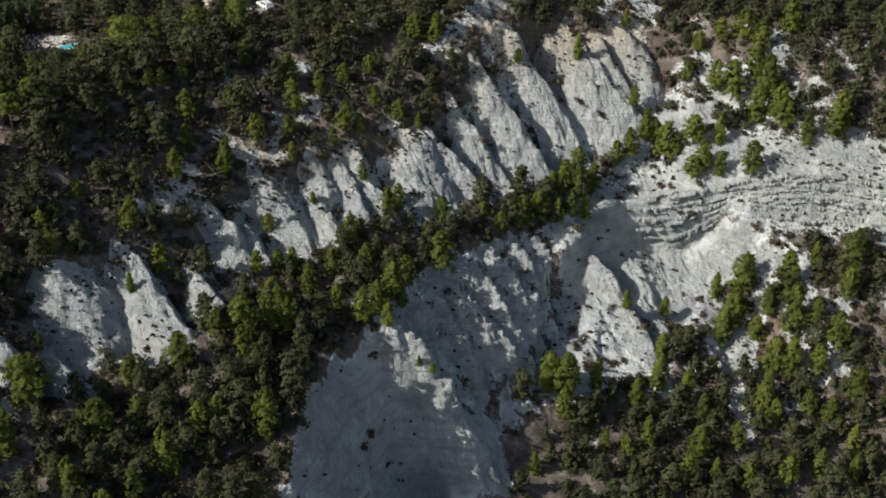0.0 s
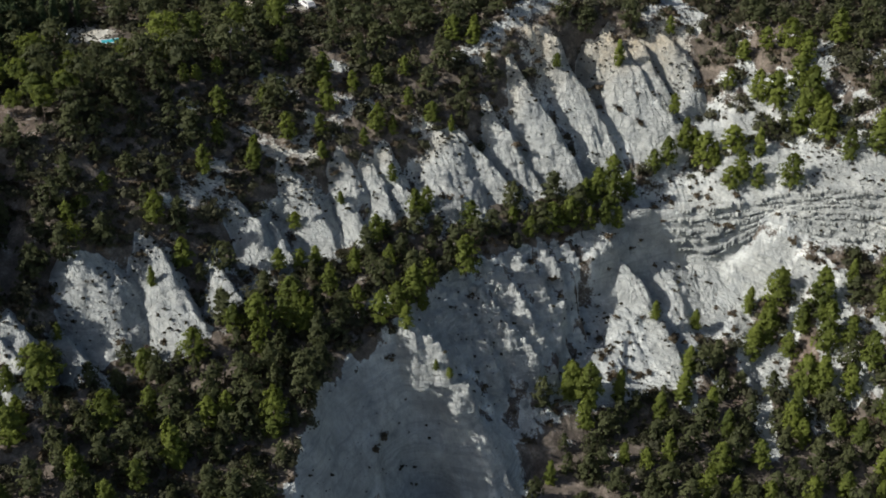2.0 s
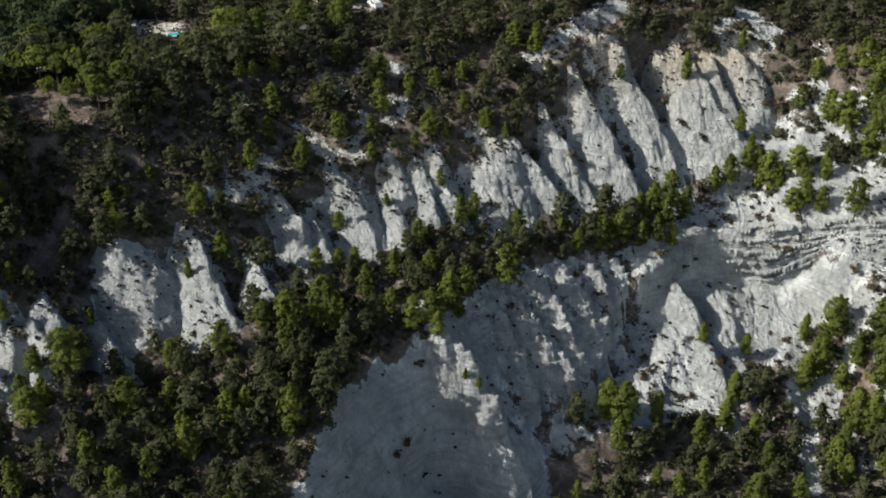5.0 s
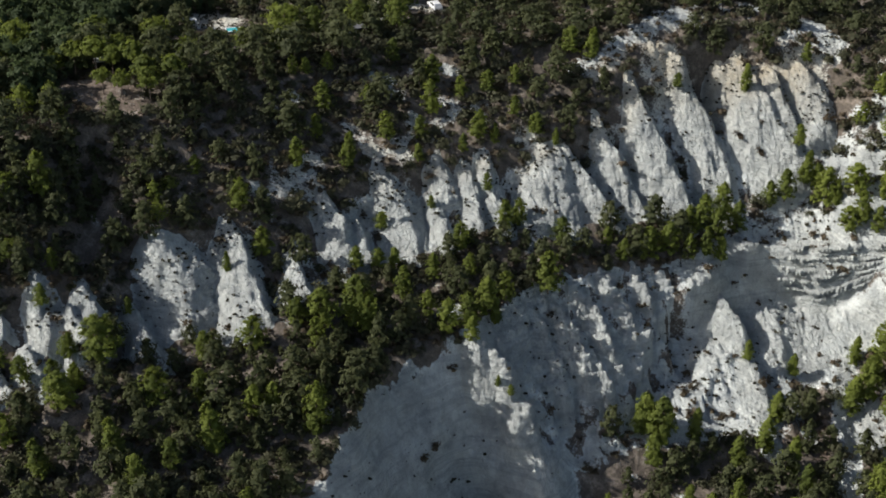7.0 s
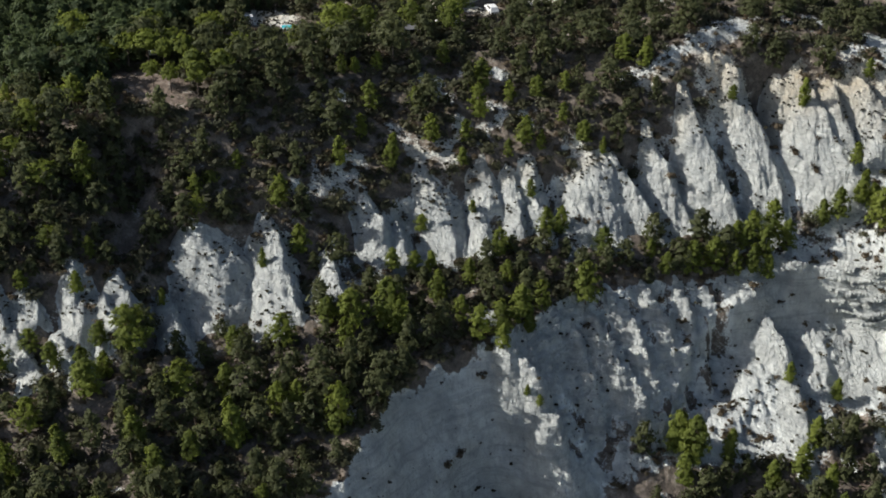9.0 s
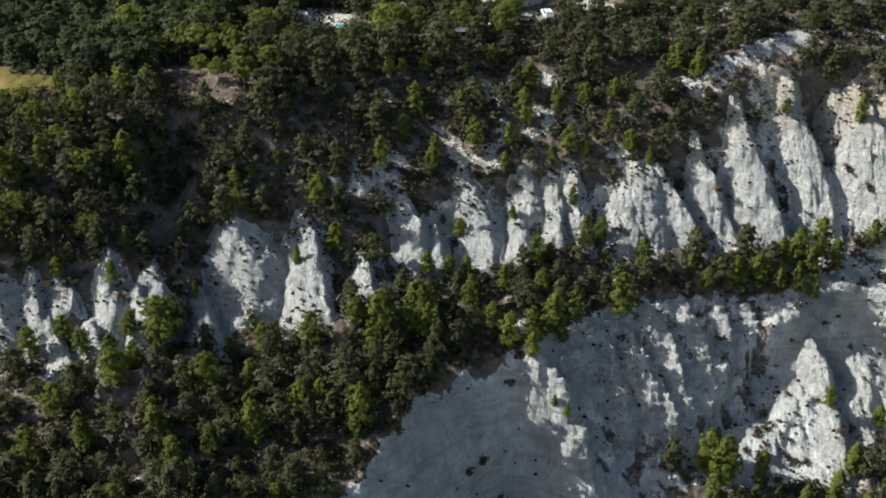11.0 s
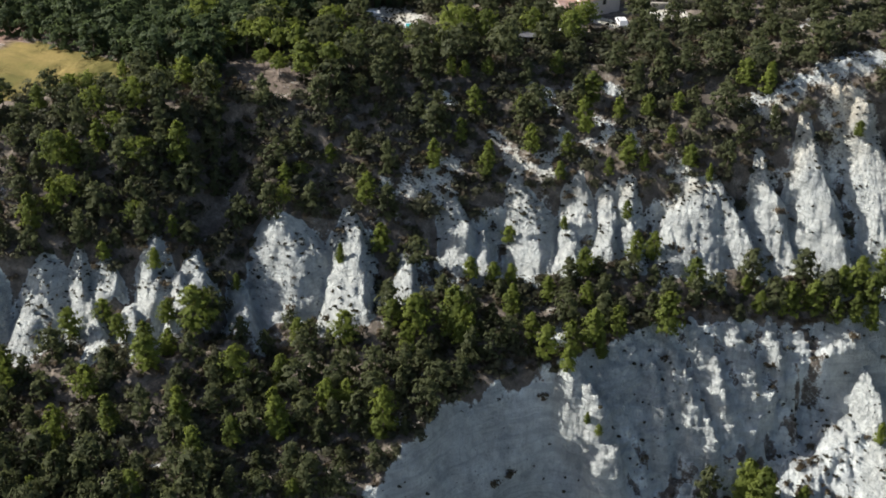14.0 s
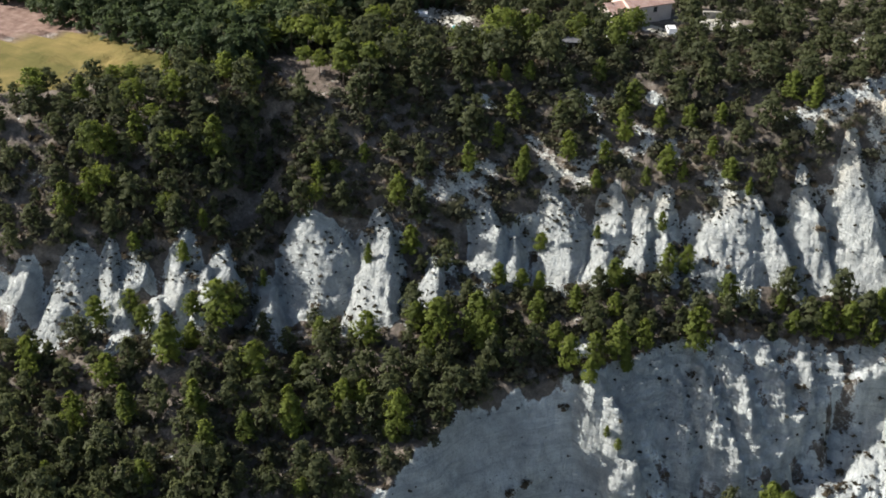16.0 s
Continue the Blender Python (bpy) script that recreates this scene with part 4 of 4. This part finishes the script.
def plateau_keep(x, y, v, back, bare):
    return (v >= 3.97) * (ellipse(x, y, -73, 188, 8, 9) > 1) * (ellipse(x, y, -85, 191, 9, 4.5) > 1) * (ellipse(x, y, -70.6, 222.3, 9, 8) > 1) * (ellipse(x, y, -39, 243, 6, 6) > 1) * (back < 120) * (bare < 0.5) * ~open_ground(x, y) * free(x, y, 3.2) * ((x > -100) | (back < 12)) * (y < np.minimum(230 + 0.65 * (x + 126), 292))


spots, rng = scatter(16, 12000, (-135, 100, 125, 295), plateau_keep, 5.0)
wood = [(x, y, z - 0.2, rng.uniform(5.5, 9.0) * (0.75 if x < -98 else 0.75 if x > -15 else 0.8 if y > 222 else 1.0), rng.uniform(0, 6.28), rng.integers(len(UMBRELLA)), rng.uniform(0.9, 1.25)) for x, y, z in spots]
joined("plateau_wood", UMBRELLA, wood, [MAT_BARK, MAT_PINE_DARK], "broad-crowned green pine wood on the plateau", "woodland")


def oak_keep(x, y, v, back, bare):
    return ((v >= 4) & (back > 10) & (back < 90) & (x < -92)) * ~open_ground(x, y) * 1.0 + ((x < -139) & (y > 188.6 - 0.1 * (x + 147)) & (y < 235)) * 0.9


spots, rng = scatter(13, 5000, (-190, -92, 186, 245), oak_keep, 4.2)
oaks = [(x, y, z - 0.3, rng.uniform(6.5, 9.5), rng.uniform(0, 6.28), rng.integers(len(OAKS)), rng.uniform(0.9, 1.2)) for x, y, z in spots]
joined("oak_wood", OAKS, oaks, [MAT_BARK, MAT_OAK], "dark green broadleaf wood beyond the field", "woodland")


def scrub_keep(x, y, v, back, bare):
    p = ((v > 2) & (v < 4.05)) * (0.75 - 0.72 * bare) + ((v > 0.1) & (v <= 2)) * (0.7 - 0.66 * bare) * np.where((v > 0.1) & (v < 1) & (x > -22) & (x < 22), 0.25, 1)
    return p * ~open_ground(x, y)


spots, rng = scatter(12, 16000, (-110, 85, 112, 262), scrub_keep, 1.1)
scrub = [(x, y, z - 0.1, rng.uniform(0.5, 1.9), rng.uniform(0, 6.28), rng.integers(len(BUSHES)), rng.uniform(0.9, 1.5)) for x, y, z in spots]
joined("scrub", [(b,) for b in BUSHES], scrub, [MAT_SCRUB], "low grey-green scrub scattered on the slopes", "scrub")


def thicket_keep(x, y, v, back, bare):
    p = ((v > 2.9) & (v < 4.2)) * np.where(x < -62, 0.95, 0.64) + ((v > np.where(x < -8, 0.88, 1.08)) & (v < 2.0) & (x < 24)) * np.where(x < -8, 0.8, 0.6) + ((v > 2) & (v < 2.9)) * np.where(x > 40, 0.5, 0.25) + ((v < 1.1) & (x > 44)) * 1.0 + ((v < 1.1) & (x < -25)) * 0.9 + ((v < 0.3) & (x > 22) & (x <= 44)) * 0.4
    return p * (bare < np.where((x > 40) & (v > 1), 0.72, 0.42)) * ~open_ground(x, y) * (fbm(x, y, 9, 97, 3) > -0.4)


spots, rng = scatter(15, 30000, (-118, 92, 110, 275), thicket_keep, 1.7)
thicket = [(x, y, z - 0.15, rng.uniform(1.2, 3.3), rng.uniform(0, 6.28), rng.integers(len(THICKETS)), rng.uniform(0.9, 1.4)) for x, y, z in spots]
joined("thicket", [(b,) for b in THICKETS], thicket, [MAT_THICKET], "dark evergreen bushes covering the slopes", "bushes")


def tuft_keep(x, y, v, back, bare):
    n = fbm(x, y, 7, 91, 3)
    return (bare > 0.3) * (v > 0.15) * np.clip(0.4 + 0.25 * step(2.5, 2.9, v) + 0.9 * n, 0.03, 1) * np.where(v < 1, np.where(x < 2, 0.10, 0.22), 1) * np.where((v > 1.9) & (v < 2.55) & (x < 40), 0.35, 1)


spots, rng = scatter(14, 60000, (-95, 85, 125, 258), tuft_keep, 0.5)
tufts = [(x, y, z - 0.05, 0.2 + 0.7 * rng.uniform() ** 2.2, rng.uniform(0, 6.28), rng.integers(len(TUFTS)), rng.uniform(0.9, 1.5)) for x, y, z in spots]
joined("grass_tufts", [(b,) for b in TUFTS], tufts, [MAT_TUFT], "small dark tufts dotting the bare marl", "grass")


# ---- jutting beds of the rock wall ----
def rock_ledge(seed, level, x0, x1, thick):
    """A hard bed that juts from the wall with a broken, ragged lip."""
    rng = np.random.default_rng(seed)
    xs = np.arange(x0, x1, 0.2)
    yy = np.linspace(196, 234, 500)
    zz, vv = terrain(*np.meshgrid(xs, yy))[:2]
    vv = np.maximum.accumulate(vv, 0)
    ys = np.array([np.interp(level, vv[:, k], yy) for k in range(len(xs))])
    ys = np.convolve(np.pad(ys, 20, "edge"), np.ones(41) / 41, "valid")
    zs = np.convolve(np.pad(np.array([np.interp(level, vv[:, k], zz[:, k]) for k in range(len(xs))]), 30, "edge"), np.ones(61) / 61, "valid")
    run = (np.cumsum(rng.uniform(0.05, 1.0, len(xs))) / 3.2).astype(int) % 400
    blocks = rng.uniform(-0.5, 0.35, 400)[run]
    gone = rng.uniform(size=400)[run] < 0.16
    jut = np.clip(0.34 + 0.40 * fbm(xs, ys * 0 + seed, 9, seed, 4) + 0.75 * blocks, -0.5, 1.0)
    jut = np.where(gone, -0.7, jut) + 0.12 * rng.normal(size=len(xs))
    jut = jut * np.minimum(1, np.minimum(np.arange(len(xs)), np.arange(len(xs))[::-1]) / 12)
    th = thick * np.clip(1.0 + 0.5 * fbm(xs, ys * 0, 4, seed + 9, 3) + 0.5 * blocks, 0.35, 1.6)
    top = zs + 0.25 + 0.12 * fbm(xs, ys * 0, 9.0, seed + 3, 3) + 0.04 * rng.normal(size=len(xs))
    prof = [(2.4, 0.30, 0), (0.5, 0.10, 0), (0.0, 0.0, 1), (-0.08, -0.35, 1), (-0.02, -0.95, 1), (0.35, -1.05, 1), (2.4, -1.1, 0)]
    v = np.stack([np.stack([xs + 0.05 * rng.normal(size=len(xs)), ys + o - jut * f, top + (hh * th if hh < 0 else hh)], 1) for o, hh, f in prof], 1)
    n, m = len(xs), len(prof)
    i = np.arange(n * m).reshape(n, m)
    f = np.concatenate([np.stack([i[:-1, a], i[:-1, (a + 1) % m], i[1:, (a + 1) % m], i[1:, a]], -1) for a in range(m)])
    ob = link_mesh("rock_ledge", v.reshape(-1, 3), f, [MAT_GROUND], smooth=False)
    ob.data.attributes.new("bare", "FLOAT", "POINT").data.foreach_set("value", np.ones(n * m, np.float32))
    return tagged(ob, "pale hard bed jutting from the layered rock wall", "rock ledge", "ledges of the rock wall")


for k, (level, x0, x1, thick) in enumerate(((1.10, 42, 97, 0.5), (1.22, 38, 98, 0.9), (1.36, 36, 97, 0.4), (1.46, 40, 98, 0.35), (1.56, 36, 97, 0.8), (1.68, 39, 97, 0.4), (1.77, 37, 98, 0.55), (1.88, 42, 97, 0.35), (1.97, 38, 97, 0.7))):
    rock_ledge(500 + 20 * k, level, x0, x1, thick)


# ---- house and yard ----
def box(x0, x1, y0, y1, z0, z1):
    v = [(x, y, z) for z in (z0, z1) for x, y in ((x0, y0), (x1, y0), (x1, y1), (x0, y1))]
    return v, [(0, 3, 2, 1), (4, 5, 6, 7), (0, 1, 5, 4), (1, 2, 6, 5), (2, 3, 7, 6), (3, 0, 4, 7)]


def boxes(*bs):
    vs, fs = [], []
    for b in bs:
        v, f = box(*b)
        fs += [tuple(i + len(vs) for i in q) for q in f]
        vs += v
    return vs, fs


MAT_RENDER = plain_material("lime_render", (0.62, 0.53, 0.48), (0.72, 0.64, 0.58), 0.5)
MAT_TILE = plain_material("roof_tile", (0.46, 0.27, 0.21), (0.60, 0.42, 0.35), 1.2)
MAT_GLASS = plain_material("dark_window", (0.02, 0.025, 0.03), (0.04, 0.045, 0.05), 1.0, 0.15)
MAT_WHITE = plain_material("white_paint", (0.74, 0.74, 0.73), (0.80, 0.80, 0.79), 1.0, 0.4)
MAT_RUBBER = plain_material("tyre_rubber", (0.02, 0.02, 0.02), (0.035, 0.035, 0.035), 3.0)
MAT_GREYROOF = plain_material("weathered_sheet", (0.09, 0.09, 0.10), (0.14, 0.14, 0.15), 0.8)
MAT_TIMBER = plain_material("dark_timber", (0.05, 0.04, 0.035), (0.09, 0.07, 0.06), 2.0)
MAT_STONE = plain_material("pale_stone", (0.40, 0.36, 0.30), (0.52, 0.48, 0.42), 0.8)
MAT_POOL = plain_material("turquoise_water", (0.05, 0.42, 0.46), (0.10, 0.52, 0.55), 0.6, 0.1, 0.005)


def gable_roof(x0, x1, y0, y1, z, rise, over=0.4, thick=0.16):
    """Two tiled slopes, ridge along x."""
    ym = (y0 + y1) / 2
    prof = [(y0 - over, z - 0.12), (ym, z + rise), (y1 + over, z - 0.12)]
    prof = prof + [(b, c - thick) for b, c in prof[::-1]]
    v = [(x, b, c) for x in (x0 - over, x1 + over) for b, c in prof]
    f = [(0, 1, 7, 6), (1, 2, 8, 7), (3, 4, 10, 9), (4, 5, 11, 10), (5, 0, 6, 11), (2, 3, 9, 8), (0, 5, 4, 1), (1, 4, 3, 2), (6, 7, 10, 11), (7, 8, 9, 10)]
    return v, f


def house():
    base = new("house")
    v, f = boxes((0, 9.5, 0, 7, -1, 3.8), (-3.6, 0.02, 0.8, 6.2, -1, 2.9))
    # gable triangles
    for x0, x1, y0, y1, z, r in ((0, 9.5, 0, 7, 3.8, 1.5), (-3.6, 0, 0.8, 6.2, 2.9, 1.2)):
        n = len(v)
        v += [(x0, y0, z), (x0, y1, z), (x0, (y0 + y1) / 2, z + r - 0.2), (x1, y0, z), (x1, y1, z), (x1, (y0 + y1) / 2, z + r - 0.2)]
        f += [(n, n + 2, n + 1, n + 1), (n + 3, n + 4, n + 5, n + 5)]
    f4 = [q for q in f if len(set(q)) == 4]
    f3 = [tuple(dict.fromkeys(q)) for q in f if len(set(q)) == 3]
    me = bpy.data.meshes.new("wall")
    me.from_pydata(v, [], f4 + f3)
    me.materials.append(MAT_RENDER)
    wall = new("wall", me)
    wall.parent = base
    roof = part("roof", *gable_roof(0, 9.5, 0, 7, 3.8, 1.5), MAT_TILE, base, "faded terracotta tile roof")
    part("roof", *gable_roof(-3.6, 0, 0.8, 6.2, 2.9, 1.2), MAT_TILE, base, "faded terracotta tile roof")
    part("chimney", *boxes((5.2, 6.0, 4.2, 5.0, 3.8, 6.2), (5.1, 6.1, 4.1, 5.1, 6.05, 6.25)), MAT_RENDER, roof)
    for x, z, w, h in ((5.2, 2.2, 0.8, 1.0), (2.0, 0.9, 1.0, 1.3)):
        window = part("window", *boxes((x - 0.1, x, -0.08, 0.06, z - 0.1, z + h + 0.1), (x + w, x + w + 0.1, -0.08, 0.06, z - 0.1, z + h + 0.1), (x, x + w, -0.08, 0.06, z + h, z + h + 0.1), (x, x + w, -0.12, 0.06, z - 0.1, z)), MAT_STONE, base)
        part("pane", *boxes((x, x + w, -0.03, 0.05, z, z + h)), MAT_GLASS, window)
    return tagged(base, "pink rendered house with terracotta roof among pines", "house")


h = house()
h.matrix_basis = pose(-45.4, 247.8, float(height(-43, 252)[0]) - 0.2, 0, 0, 64)


def car():
    base = new("car")
    prof = [(-2.1, 0.35), (-2.15, 0.75), (-1.95, 1.0), (-1.6, 1.5), (0.5, 1.52), (1.15, 1.02), (2.05, 0.9), (2.15, 0.6), (2.1, 0.35)]
    n = len(prof)
    v = [(x, y, z) for y in (-0.85, 0.85) for x, z in prof]
    v = [(x, y * (0.82 if z > 1.3 else 1.0), z) for x, y, z in v]
    f = [(k, (k + 1) % n, n + (k + 1) % n, n + k) for k in range(n)]
    me = bpy.data.meshes.new("body")
    me.from_pydata(v, [], [q[::-1] for q in f] + [tuple(range(n)), tuple(range(2 * n - 1, n - 1, -1))])
    me.materials.append(MAT_WHITE)
    body = new("body", me)
    body.parent = base
    part("windscreen", [(0.56, -0.66, 1.49), (1.16, -0.78, 1.05), (1.16, 0.78, 1.05), (0.56, 0.66, 1.49), (0.58, -0.66, 1.50), (1.18, -0.78, 1.06), (1.18, 0.78, 1.06), (0.58, 0.66, 1.50)], [(0, 3, 2, 1), (4, 5, 6, 7), (0, 1, 5, 4), (1, 2, 6, 5), (2, 3, 7, 6), (3, 0, 4, 7)], MAT_GLASS, base)
    part("side_window", *boxes((-1.4, 0.4, -0.84, -0.74, 1.08, 1.4)), MAT_GLASS, base)
    part("side_window", *boxes((-1.4, 0.4, 0.74, 0.84, 1.08, 1.4)), MAT_GLASS, base)
    for x in (-1.35, 1.35):
        for y in (-0.8, 0.8):
            tv, tf = tube([(0, 0, -0.11), (0, 0, 0.11)], [0.33, 0.33], 14)
            wheel = part("wheel", np.stack([tv[:, 0] + x, tv[:, 2] + y, tv[:, 1] + 0.33], 1), tf, MAT_RUBBER, base)
            rv, rf = tube([(0, 0, -0.10), (0, 0, -0.10), (0, 0, 0.10), (0, 0, 0.10)], [0.01, 0.32, 0.32, 0.01], 14)
            part("rim", np.stack([rv[:, 0] + x, rv[:, 2] + y, rv[:, 1] + 0.33], 1), rf, MAT_GREYROOF, wheel, "grey wheel rim")
    return tagged(base, "white family car parked on the gravel drive", "car")


c = car()
c.matrix_basis = pose(-37.5, 249.9, float(height(-37.5, 249.9)[0]), 0, 0, 128)
c2 = copy_thing(c, pose(-43.1, 239.3, float(height(-43.1, 239.3)[0]), 0, 0, 20))
tagged(c2, "white car parked under the pines", "car")


def shelter():
    base = new("garden_shelter")
    part("roof", *boxes((-1.9, 1.9, -1.5, 1.5, 2.35, 2.5)), MAT_GREYROOF, base, "flat grey sheet roof")
    for x in (-1.7, 1.7):
        for y in (-1.3, 1.3):
            part("post", *boxes((x - 0.07, x + 0.07, y - 0.07, y + 0.07, -0.3, 2.35)), MAT_TIMBER, base)
    part("back_panel", *boxes((-1.7, 1.7, 1.2, 1.26, 0, 2.3)), MAT_TIMBER, base)
    for x in (-0.7, 0.5):
        part("hanging_sheet", *boxes((x - 0.25, x + 0.25, 0.4, 0.46, 0.9, 1.5)), MAT_WHITE, base)
    return tagged(base, "open timber shelter with a grey sheet roof", "shelter")


sh = shelter()
sh.matrix_basis = pose(-47.7, 230.4, float(height(-47.7, 230.4)[0]), 0, 0, 38)


def pool():
    base = new("swimming_pool")
    part("coping", *boxes((-3.2, 3.2, -2.0, -1.6, 0, 0.12), (-3.2, 3.2, 1.6, 2.0, 0, 0.12), (-3.2, -2.8, -1.6, 1.6, 0, 0.12), (2.8, 3.2, -1.6, 1.6, 0, 0.12)), MAT_WHITE, base)
    part("water", *boxes((-2.8, 2.8, -1.6, 1.6, -0.4, 0.06)), MAT_POOL, base)
    return tagged(base, "small turquoise swimming pool with white coping", "swimming pool")


p = pool()
p.matrix_basis = pose(-71.5, 228.6, float(height(-71.5, 228.6)[0]) + 0.25, 0, 0, 30) @ Matrix.Diagonal((0.7, 0.6, 1, 1))


def awning(name, label, w, d, hgt):
    base = new(name)
    part("canopy", *boxes((-w / 2, w / 2, -d / 2, d / 2, hgt, hgt + 0.15), (-w / 2, w / 2, -d / 2, -d / 2 + 0.05, hgt - 0.35, hgt)), MAT_WHITE, base)
    for x in (-w / 2 + 0.1, w / 2 - 0.1):
        for y in (-d / 2 + 0.1, d / 2 - 0.1):
            part("pole", *boxes((x - 0.03, x + 0.03, y - 0.03, y + 0.03, -0.2, hgt)), MAT_GREYROOF, base)
    return tagged(base, label, "awning")


a = awning("awning", "white canvas awning on poles beside the terrace", 2.6, 1.6, 2.2)
a.matrix_basis = pose(-81.2, 227.8, float(height(-81.2, 227.8)[0]) - 0.6, 0, 0, 38)
a = awning("awning", "white canvas awning among the clearing's pines", 1.8, 1.4, 1.9)
a.matrix_basis = pose(-88.4, 205.3, float(height(-88.4, 205.3)[0]), 0, 0, 30)

wv, wf = boxes((0, 5.5, -0.25, 0.25, -0.5, 1.1), (-0.05, 5.55, -0.3, 0.3, 1.1, 1.2))
gw = link_mesh("garden_wall", np.array(wv, float), np.array(wf), [MAT_STONE])
gw.matrix_basis = pose(-36.3, 260.1, float(height(-34, 261.5)[0]), 0, 0, 35)
tagged(gw, "low pale stone garden wall by the yard", "wall")


def cypress(seed):
    rng = np.random.default_rng(seed)
    t = (np.arange(60) + rng.uniform(size=60)) / 60
    an = np.arange(60) * 2.4
    r = 0.09 * np.sin(np.pi * np.clip(t * 0.9 + 0.08, 0, 1)) ** 0.7
    return blades(rng, np.stack([r * np.cos(an), r * np.sin(an), 0.05 + 0.92 * t], 1), np.full(60, 0.05), 14, 0.03, 1.2)


for x, y, hh in ((-84.2, 233.4, 7.0), (-82.7, 235.3, 6.5), (-80.5, 236.1, 6.0), (-86.0, 231.7, 7.2)):
    base = new("cypress_tree")
    zz = float(height(x, y)[0])
    tv, tf = tube([(0, 0, -0.03), (0, 0, 0.3), (0, 0, 0.8)], [0.02, 0.016, 0.006])
    part("trunk", tv, tf, MAT_BARK, base)
    part("crown", *cypress(int(-x * 10)), MAT_OAK, base)
    base.matrix_basis = pose(x, y, zz) @ Matrix.Diagonal((hh, hh, hh, 1))
    tagged(base, "narrow dark cypress beside the terrace", "cypress tree", "cypresses by the terrace")
